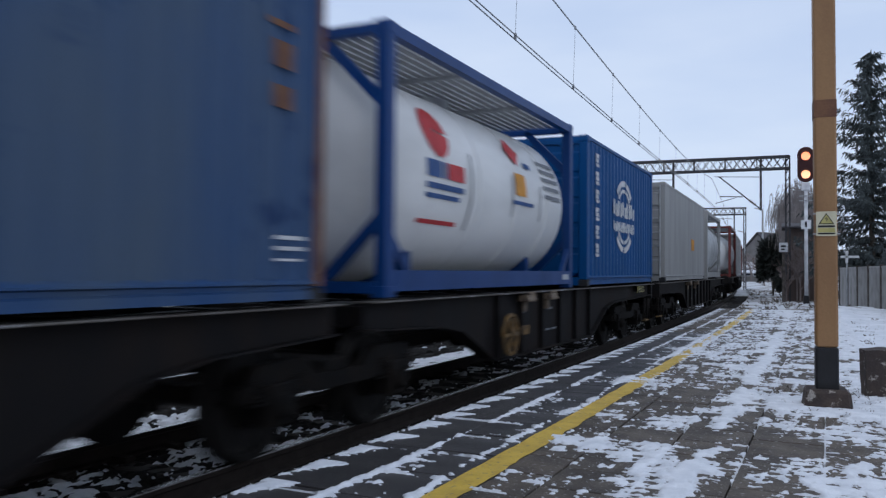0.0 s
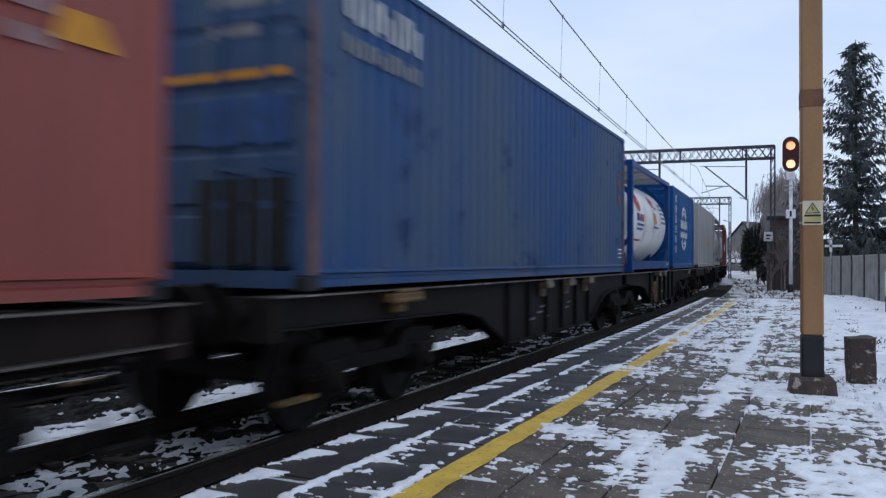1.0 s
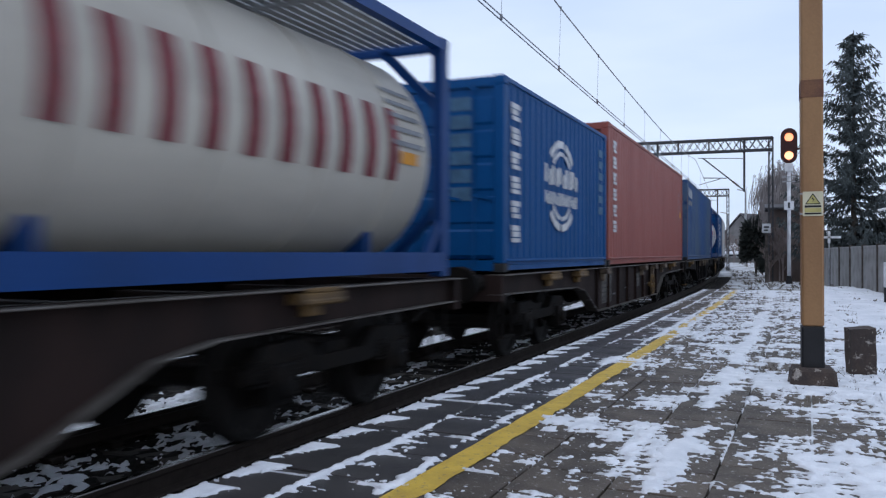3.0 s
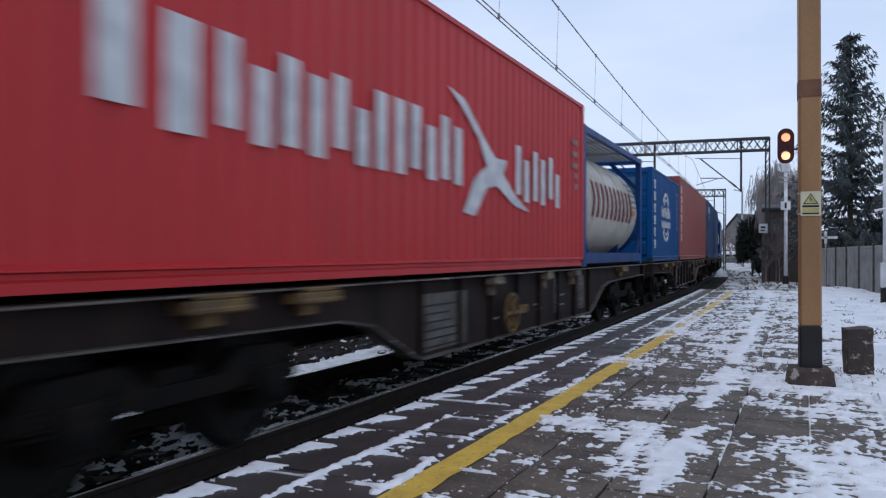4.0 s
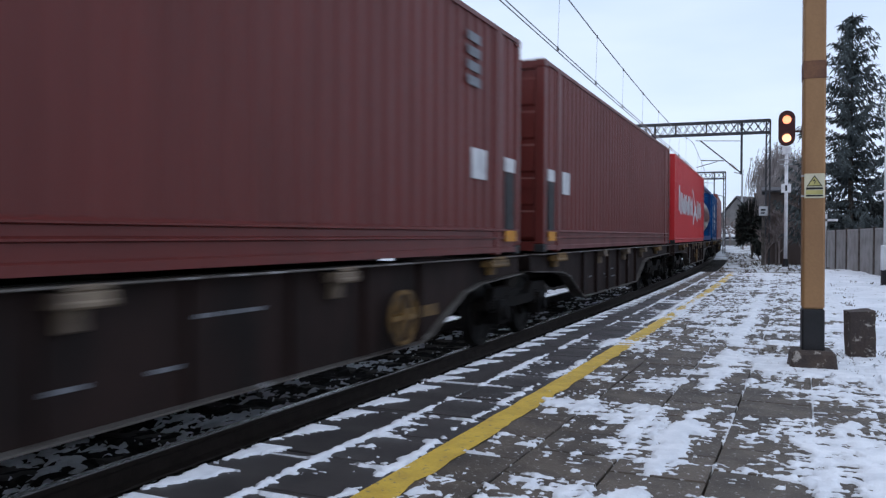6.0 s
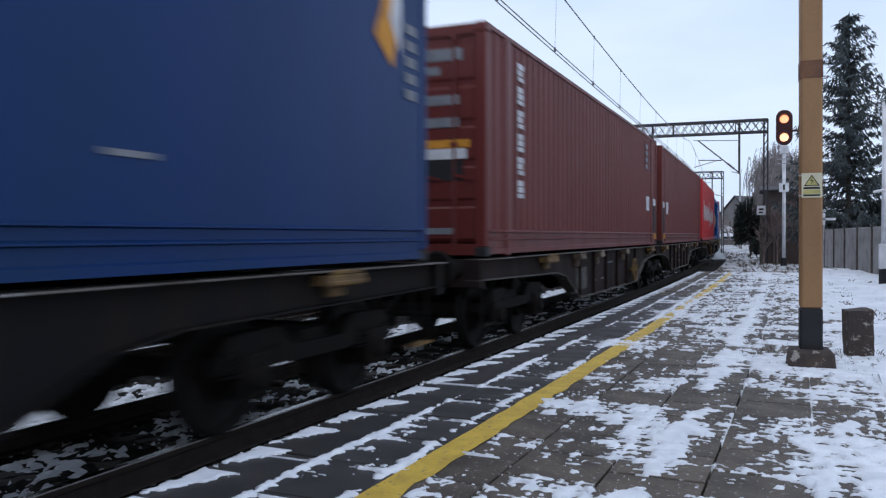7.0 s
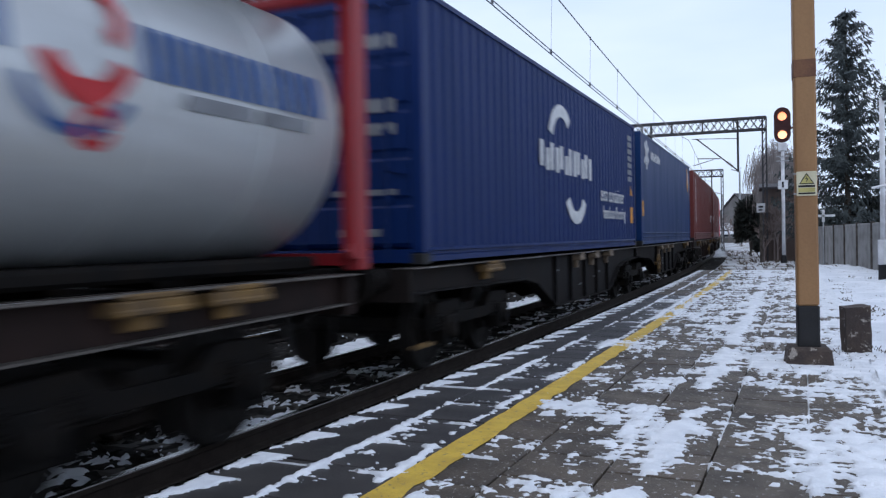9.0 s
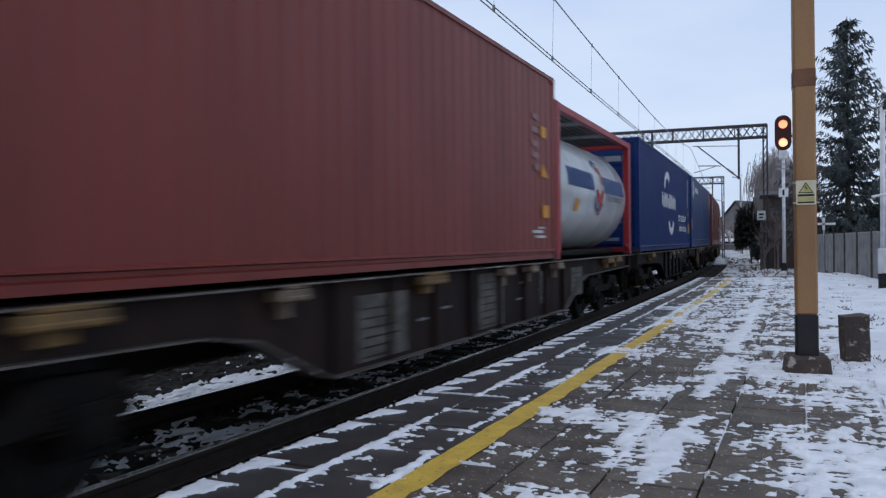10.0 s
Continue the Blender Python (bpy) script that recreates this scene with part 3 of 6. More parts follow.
def light_signal():
    root = thing("railway_signal", "colour-light signal with two lit orange lamps on a pale mast", "railway signal")
    root.matrix_basis = Matrix.Translation((-1.08, 37.4, -0.05))
    bm = bmesh.new()
    rod(bm, (0, 0, 0.25), (0, 0, 5.2), 0.075, 0.07, 12)
    part("mast", bm, M_MAST_WHITE, root, smooth=True)
    bm = bmesh.new()
    rod(bm, (0, 0, 0), (0, 0, 0.34), 0.13, 0.10, 10)
    part("foot", bm, M_BLACK, root, "black mast foot")
    bm = bmesh.new()
    outline = []
    for i in range(13):
        a = math.pi * i / 12
        outline.append((0.33 * math.cos(a), 6.30 + 0.33 * math.sin(a)))
    for i in range(13):
        a = math.pi + math.pi * i / 12
        outline.append((0.33 * math.cos(a), 5.46 + 0.33 * math.sin(a)))
    prism_xz(bm, outline, -0.10, -0.03)
    head = part("signal_head", bm, M_SIGNAL, root, "rounded black signal head reddened by lamp glow", 0.01)
    for z, mat in ((6.24, M_LAMP), (5.46, M_LAMP_PALE)):
        bm = bmesh.new()
        lathe(bm, [(-0.17, 0.11), (-0.15, 0.16), (-0.10, 0.175)], 20, (0, 0, z))
        part("lens", bm, mat, head, "glowing orange lens", smooth=True)
        bm = bmesh.new()
        prev = None
        for i in range(13):
            a = math.radians(15 + 150 * i / 12)
            cur = [bm.verts.new((r * math.cos(a), y, z + r * math.sin(a))) for r, y in ((0.20, -0.10), (0.20, -0.40), (0.185, -0.40), (0.185, -0.10))]
            if prev:
                for j in range(4):
                    bm.faces.new((prev[j], prev[(j + 1) % 4], cur[(j + 1) % 4], cur[j]))
            prev = cur
        part("lamp_hood", bm, M_SIGNAL, head)
    bm = bmesh.new()
    box(bm, -0.17, 0.17, -0.12, 0.12, 4.78, 5.12)
    part("junction_box", bm, M_MAST_WHITE, root, "", 0.02)
    for z in (4.55, 4.35):
        bm = bmesh.new()
        box(bm, -0.26, 0.26, -0.14, -0.08, z - 0.02, z + 0.02)
        part("step_rung", bm, M_GALV, root)
    bm = bmesh.new()
    box(bm, -0.19, 0.19, -0.11, -0.08, 3.15, 3.52)
    plate = part("number_plate", bm, M_MAST_WHITE, root, "white plate with a dark bar")
    bm = bmesh.new()
    box(bm, -0.04, 0.04, -0.116, -0.109, 3.22, 3.46)
    part("plate_bar", bm, M_BLACK, plate)
    bm = bmesh.new()
    box(bm, -0.04, 0.75, 0.0, 0.05, 5.70, 5.78)
    part("bracket", bm, M_SIGNAL, root)


power_mast()
stump_post()
light_signal()


def cross_marker_post():
    root = thing("marker_post", "thin grey post with a white cross marker past the platform end", "marker post")
    root.matrix_basis = Matrix.Translation((0.17, 36.0, -0.3))
    bm = bmesh.new()
    rod(bm, (0.27, -0.1, 0), (0.27, -0.1, 2.4), 0.03, 0.025, 8)
    part("post", bm, M_GALV, root)
    bm = bmesh.new()
    box(bm, 0.05, 0.70, -0.16, -0.13, 2.15, 2.24)
    box(bm, 0.22, 0.32, -0.16, -0.13, 1.95, 2.44)
    part("cross_marker", bm, M_WHITE, root, "white cross-shaped marker")


def lamp_post():
    root = thing("lamp_post", "pale grey post with a dark foot and small lamp", "post")
    root.matrix_basis = Matrix.Translation((1.64, 23.0, -0.02))
    bm = bmesh.new()
    rod(bm, (0, 0, 0.5), (0, 0, 4.6), 0.07, 0.06, 12)
    part("shaft", bm, M_MAST_WHITE, root, smooth=True)
    bm = bmesh.new()
    box(bm, -0.12, 0.12, -0.12, 0.12, 0.42, 1.05)
    part("cabinet", bm, M_MAST_WHITE, root, "pale grey cabinet", 0.015)
    bm = bmesh.new()
    rod(bm, (0, 0, 0), (0, 0, 0.45), 0.12, 0.12, 12)
    part("foot", bm, M_BLACK, root, "dark foot")
    bm = bmesh.new()
    rod(bm, (0, -0.1, 4.55), (0.5, -0.1, 4.75), 0.05, 0.05)
    part("lamp_arm", bm, M_BLACK, root)
    bm = bmesh.new()
    rod(bm, (-0.25, -0.05, 2.35), (0.25, -0.05, 2.45), 0.03, 0.03)
    part("crossbar", bm, M_MAST_WHITE, root)


cross_marker_post()
lamp_post()


# ---- concrete fence ----
def fence():
    root = thing("concrete_fence", "grey prefabricated concrete panel fence with dark weathered posts", "fence")
    a, b = Vector((0.233, 41.15, -0.16)), Vector((4.6, 8.0, -0.10))
    d = (b - a)
    count = 14
    ang = math.degrees(math.atan2(d.y, d.x))
    step = d.length / count
    bm = bmesh.new()
    box(bm, -0.06, 0.06, -0.07, 0.05, -0.1, 1.70)
    post = mesh_of("fence_post", bm, M_CONCRETE, 0.015)
    bm = bmesh.new()
    box(bm, 0.05, step - 0.05, -0.025, 0.025, -0.05, 1.62)
    box(bm, 0.05, step - 0.05, -0.035, 0.035, 1.56, 1.655)
    panel = mesh_of("fence_panel", bm, M_FENCE, 0.012)
    for i in range(count + 1):
        p = a + d * i / count
        m = Matrix.Translation(p) @ pose(0, 0, 0, 0, 0, ang)
        again("fence_post", post, root, m)
        if i < count:
            again("fence_panel", panel, root, m)


fence()


# ---- overhead line ----
def gantry(y, right, left, top, label, arms):
    """A lattice portal across the tracks, its beam square to the line."""
    root = thing("catenary_gantry", label, "gantry", "gantries over the line")
    root.matrix_basis = Matrix.Translation(at(0, y)) @ pose(0, 0, 0, 0, 0, math.degrees(BEND * y))
    low = top - 0.72
    for z in (low, top - 0.05):
        for s in (-0.3, 0.3):
            bm = bmesh.new()
            box(bm, -left, -right, s - 0.045, s + 0.045, z, z + 0.10)
            part("chord", bm, M_GANTRY, root)
    bm = bmesh.new()
    n = int((left - right) / 0.42)
    for i in range(n):
        x0, x1 = -left + (left - right) * i / n, -left + (left - right) * (i + 1) / n
        for s in (-0.3, 0.3):
            beam(bm, (x0, s, low + 0.08 if i % 2 else top), (x1, s, top if i % 2 else low + 0.08), 0.035, 0.035)
            beam(bm, (x0, s, top if i % 2 else low + 0.08), (x1, s, low + 0.08 if i % 2 else top), 0.025, 0.025)
            if i % 4 == 0:
                beam(bm, (x0, s, low + 0.05), (x0, s, top), 0.05, 0.05)
        if i % 2 == 0:
            beam(bm, (x0, -0.3, low + 0.05), (x0, 0.3, low + 0.05), 0.04, 0.04)
    part("lacing", bm, M_GANTRY, root)
    for x in (-right - 0.1, -left + 0.1):
        bm = bmesh.new()
        for sx in (-0.1, 0.1):
            for sy in (-0.22, 0.22):
                box(bm, x + sx - 0.04, x + sx + 0.04, sy - 0.04, sy + 0.04, -0.6, top)
        for i in range(16):
            z = -0.3 + i * 0.47
            beam(bm, (x - 0.1, -0.22, z), (x + 0.1, -0.22, z + 0.4), 0.03, 0.03)
            beam(bm, (x - 0.1, 0.22, z), (x + 0.1, 0.22, z + 0.4), 0.03, 0.03)
        part("leg", bm, M_GANTRY, root)
    for lat in arms:
        bm = bmesh.new()
        box(bm, -lat - 0.06, -lat + 0.06, -0.06, 0.06, 4.75, top + 0.05)
        drop = part("drop_post", bm, M_GANTRY, root)
        bm = bmesh.new()
        beam(bm, (-lat, 0, 4.82), (-lat - 2.25, 0, 6.75), 0.07, 0.07)
        beam(bm, (-lat, 0, 6.65), (-lat - 2.5, 0, 6.75), 0.035, 0.035)
        part("cantilever", bm, M_GANTRY, drop)
        bm = bmesh.new()
        beam(bm, (-lat - 0.95, 0, 5.55), (-lat - 2.2, 0, 5.60), 0.05, 0.05)
        beam(bm, (-lat - 1.3, 0, 5.52), (-lat - 2.45, 0, 5.20), 0.035, 0.035)
        part("steady_arm", bm, M_GANTRY, drop)
        bm = bmesh.new()
        for i in range(5):
            rod(bm, (-lat - 0.3 - 0.07 * i, 0, 5.08 + 0.06 * i), (-lat - 0.33 - 0.07 * i, 0, 5.105 + 0.06 * i), 0.09, 0.06, 8)
        part("insulator", bm, M_INSUL, drop, "brown ribbed insulator")


gantry(49.0, 0.66, 12.6, 7.75, "dark lattice steel portal gantry spanning both tracks", (2.16, 6.95))
gantry(87.0, 3.10, 14.6, 7.75, "far dark lattice steel portal gantry spanning both tracks", (4.2, 9.0))


def overhead(lat, label):
    """Messenger wire above the twin contact wires, with droppers."""
    root = thing("overhead_line", label, "overhead line")
    spans = [(-6.0, 49.0), (49.0, 87.0), (87.0, 150.0)]
    def sag(y):
        if y <= 49.0:
            return 6.08 + 0.00185 * (y - 33.0) ** 2 if y < 33 else 6.08 + 0.0026 * (y - 33.0) ** 2
        for a, b in spans[1:]:
            if a <= y <= b:
                u = (y - a) / (b - a)
                return 6.75 - 0.9 * 4 * u * (1 - u) * ((b - a) / 55) ** 2
        return 6.75

    def low(y):
        return 5.05 + (0.001 * (y - 29.5) ** 2 if y < 29.5 else 0.0004 * (min(y, 49) - 29.5) ** 2)

    for dx in (-0.045, 0.045):
        bm = bmesh.new()
        last = None
        for i in range(53):
            p = at(lat + dx, -6 + 3 * i, low(-6 + 3 * i))
            if last:
                rod(bm, last, p, 0.011, None, 6)
            last = p
        part("contact_wire", bm, M_WIRE, root, smooth=True)
    bm = bmesh.new()
    last = None
    for i in range(79):
        y = -6 + 2 * i
        p = at(lat, y, sag(y))
        if last:
            rod(bm, last, p, 0.014, None, 6)
        last = p
    part("messenger_wire", bm, M_WIRE, root, smooth=True)
    for y in (5.5, 9.0, 13.1, 16.8, 20.5, 24.2, 28, 32, 36, 40, 44, 54, 59, 64, 69, 74, 79):
        bm = bmesh.new()
        rod(bm, at(lat, y, low(y)), at(lat, y + 0.15, sag(y + 0.15)), 0.004, None, 5)
        rod(bm, at(lat, y, low(y) - 0.03), at(lat, y, low(y) + 0.07), 0.028, None, 6)
        rod(bm, at(lat, y + 0.15, sag(y) - 0.05), at(lat, y + 0.15, sag(y) + 0.03), 0.022, None, 6)
        part("dropper", bm, M_WIRE, root)


overhead(AXIS, "overhead contact wires hung by droppers from a messenger wire")

# ---- the freight train ----
DECK = 1.17              # container floor above the wagons' datum
MOVERS = []              # thing, place along the line at 0 s, height
WHEELS = []
WIDE = 2.438


def corrugated(bm, length, z0, z1, x, out, pitch=0.278, depth=0.036):
    """A folded steel side wall from end to end at x, its ridges facing out."""
    n = max(1, round(length / pitch))
    p = length / n
    ys, xs = [], []
    for i in range(n):
        for f, d in ((0.0, 0.0), (0.25, 0.0), (0.5, 1.0), (0.75, 1.0)):
            ys.append(-length / 2 + p * (i + f))
            xs.append(x - out * depth * d)
    ys.append(length / 2)
    xs.append(x)
    back = x - out * (depth + 0.03)
    lo = [bm.verts.new((a, b, z0)) for a, b in zip(xs, ys)]
    hi = [bm.verts.new((a, b, z1)) for a, b in zip(xs, ys)]
    for i in range(len(ys) - 1):
        bm.faces.new((lo[i], lo[i + 1], hi[i + 1], hi[i]))
    q = [bm.verts.new((back, y, z)) for y, z in ((-length / 2, z0), (length / 2, z0), (length / 2, z1), (-length / 2, z1))]
    bm.faces.new(q[::-1])


def mark(parent, name, shapes, mat, x=WIDE / 2 - 0.004, label=""):
    """Painted shapes on the trackside wall: outlines of (y, z) points."""
    for s in shapes:
        bm = bmesh.new()
        prism(bm, s, x, x + 0.004)
        ob = part(name, bm, mat, parent, label)
    return ob


def bar(y0, y1, z0, z1):
    return [(y0, z0), (y1, z0), (y1, z1), (y0, z1)]


def ring(cy, cz, r, w, a0, a1, steps=14, squash=1.0):
    pts = [(cy + r * squash * math.cos(math.radians(a0 + (a1 - a0) * i / steps)), cz + r * math.sin(math.radians(a0 + (a1 - a0) * i / steps))) for i in range(steps + 1)]
    pts += [(cy + (r - w) * squash * math.cos(math.radians(a1 + (a0 - a1) * i / steps)), cz + (r - w) * math.sin(math.radians(a1 + (a0 - a1) * i / steps))) for i in range(steps + 1)]
    return pts


def glyph_blocks(y, z, count, wide, high, gap, slot=0.34):
    """A row of paired plain bars that stand for a trade name, set out from front to rear."""
    out = []
    for i in range(count):
        a, t = y - i * (wide + gap), wide * 0.36
        b, c = a - wide, z + high
        cut = high * (0.0, 0.22, 0.10, 0.30)[(i * 3 + count) % 4]
        out.append([(a, z), (a, c - cut), (a - t, c - cut), (a - t, z)])
        out.append([(b + t, z + cut * 0.5), (b + t, c), (b, c), (b, z + cut * 0.5)])
    return out


def column_blocks(y, top, count, wide, high, gap):
    """A column of chunks, each of three thin bars, that stands for upright lettering."""
    out = []
    for i in range(count):
        z = top - i * (high + gap)
        for k, part_of in enumerate((0.30, 0.30, 0.24)):
            cut = wide * (0.0, 0.22, 0.10, 0.05)[(i * 2 + k) % 4]
            hi = z - high * (0.0, 0.35, 0.72)[k]
            a, b = (y - cut, y - wide) if (i + k) % 2 else (y, y - wide + cut)
            out.append([(a, hi - high * part_of), (a, hi), (b, hi), (b, hi - high * part_of)])
    return out


def container(front, length, high, mat, label, sill=0.17, inset_posts=False, plain=False, fold_depth=0.036):
    """A box container: folded walls, rails, posts, castings, roof and rear doors."""
    root = thing("shipping_container", label, "container", "containers on the train")
    h, w = length / 2, WIDE / 2
    MOVERS.append((root, front - h, SOLE + DECK))
    for s in (-1, 1):
        bm = bmesh.new()
        if plain:
            box(bm, s * w - s * 0.05 if s > 0 else -w + 0.012, s * w - 0.012 if s > 0 else -w + 0.05, -h + 0.12, h - 0.12, sill, high - 0.06)
        else:
            corrugated(bm, length - 0.24, sill, high - 0.06, s * (w - 0.012), s, depth=fold_depth)
        part("side_wall", bm, mat, root)
        bm = bmesh.new()
        across = [(0.06, 0.03), (0.0, 0.03), (0.0, 0.09), (0.02, 0.105)]
        if sill > 0.3:
            across += [(0.02, 0.200), (-0.014, 0.210), (-0.014, 0.222), (0.02, 0.238)]
        across += [(0.02, sill - 0.035), (-0.016, sill - 0.024), (-0.016, sill - 0.012), (0.05, sill + 0.022)]
        ends = [[bm.verts.new((s * (w - d), y, z)) for d, z in across] for y in (-h + 0.12, h - 0.12)]
        for i in range(len(across)):
            j = (i + 1) % len(across)
            bm.faces.new((ends[0][i], ends[0][j], ends[1][j], ends[1][i]))
        bm.faces.new(ends[0])
        bm.faces.new(ends[1])
        part("bottom_rail", bm, mat, root)
        bm = bmesh.new()
        box(bm, min(s * w, s * (w - 0.06)), max(s * w, s * (w - 0.06)), -h + 0.12, h - 0.12, high - 0.065, high - 0.01)
        part("top_rail", bm, mat, root)
        for e in (-1, 1):
            bm = bmesh.new()
            box(bm, min(s * w, s * (w - 0.15)), max(s * w, s * (w - 0.15)), min(e * h, e * (h - 0.13)), max(e * h, e * (h - 0.13)), 0.12, high - 0.12)
            part("corner_post", bm, mat, root, "", 0.012)
            for z in (0.0, high - 0.118):
                bm = bmesh.new()
                box(bm, min(s * (w + 0.003), s * (w - 0.16)), max(s * (w + 0.003), s * (w - 0.16)), min(e * (h + 0.003), e * (h - 0.175)), max(e * (h + 0.003), e * (h - 0.175)), z, z + 0.118)
                part("corner_casting", bm, mat if z else M_CAST, root, "", 0.01)
            if inset_posts:
                bm = bmesh.new()
                y = e * 6.02
                box(bm, min(s * (w + 0.006), s * (w - 0.1)), max(s * (w + 0.006), s * (w - 0.1)), y - 0.09, y + 0.09, 0.0, high - 0.01)
                part("lifting_post", bm, mat, root, "", 0.012)
    bm = bmesh.new()
    n = int(length / 0.4)
    box(bm, -w + 0.05, w - 0.05, -h + 0.1, h - 0.1, high - 0.045, high - 0.03)
    for i in range(n):
        y = -h + 0.2 + (length - 0.4) * i / n
        box(bm, -w + 0.08, w - 0.08, y, y + 0.2, high - 0.03, high - 0.012)
    part("roof", bm, mat, root)
    bm = bmesh.new()
    box(bm, -w + 0.06, w - 0.06, -h + 0.1, h - 0.1, 0.10, 0.16)
    part("floor", bm, M_CAST, root)
    bm = bmesh.new()
    for i in range(8):
        x = -w + 0.15 + i * (WIDE - 0.3) / 8
        box(bm, x, x + 0.15, h - 0.09, h - 0.05, 0.16, high - 0.1)
    box(bm, -w + 0.14, w - 0.14, h - 0.13, h - 0.085, 0.05, high - 0.02)
    part("front_wall", bm, mat, root)
    for z0, z1, nm in ((0.02, 0.16, "door_sill"), (high - 0.14, high - 0.01, "door_header")):
        bm = bmesh.new()
        box(bm, -w + 0.15, w - 0.15, -h, -h + 0.12, z0, z1)
        part(nm, bm, mat, root)
    for s in (-1, 1):
        bm = bmesh.new()
        x0, x1 = (0.008, w - 0.16) if s > 0 else (-w + 0.16, -0.008)
        fold = [(-h + 0.075, high - 0.15), (-h + 0.075, 0.17)]
        for i in range(5):
            z, tall = 0.20 + i * (high - 0.40) / 5, (high - 0.40) / 5
            fold += [(-h + 0.038, z), (-h + 0.016, z + 0.03), (-h + 0.016, z + tall - 0.10), (-h + 0.038, z + tall - 0.07)]
        fold.append((-h + 0.038, high - 0.15))
        prism(bm, fold, x0, x1)
        leaf = part("door", bm, mat, root)
        for f in (0.30, 0.74):
            bm = bmesh.new()
            x = x0 + (x1 - x0) * f
            rod(bm, (x, -h + 0.005, 0.08), (x, -h + 0.005, high - 0.06), 0.017, None, 8)
            beam(bm, (x, -h, 1.02), (x + s * 0.28, -h, 0.96), 0.02, 0.04)
            for z in (0.14, 0.7, 1.4, 2.1, high - 0.15):
                box(bm, x - 0.05, x + 0.05, -h + 0.0, -h + 0.03, z - 0.03, z + 0.03)
            part("lock_rod", bm, mat, leaf)
    return root


def door_mark(root, length, shapes, mat, name="stencil"):
    """Markings on the rear doors: (x0, x1, z0, z1) bars."""
    for x0, x1, z0, z1 in shapes:
        bm = bmesh.new()
        box(bm, x0, x1, -length / 2 + 0.008, -length / 2 + 0.014, z0, z1)
        part(name, bm, mat, root)


def corner_data(root, length, high, mat=M_WHITE, front=True, back=0.0):
    """Weight and number stencils by the top corner, too small to read."""
    rnd = random.Random(int(length * 10) + len(MOVERS))
    y = (length / 2 - 0.42 - back) if front else (-length / 2 + 1.05)
    shapes = []
    for i, z in enumerate((0.35, 0.55, 0.75, 0.92, 1.10)):
        shapes.append(bar(y - rnd.uniform(0.2, 0.4), y, high - z - 0.44, high - z - 0.35))
    mark(root, "stencil", shapes, mat)


def saddle_band(bm, y, r, c, w=0.05):
    lathe(bm, [(y - w, r + 0.012), (y + w, r + 0.012)], 40, (0, 0, c))


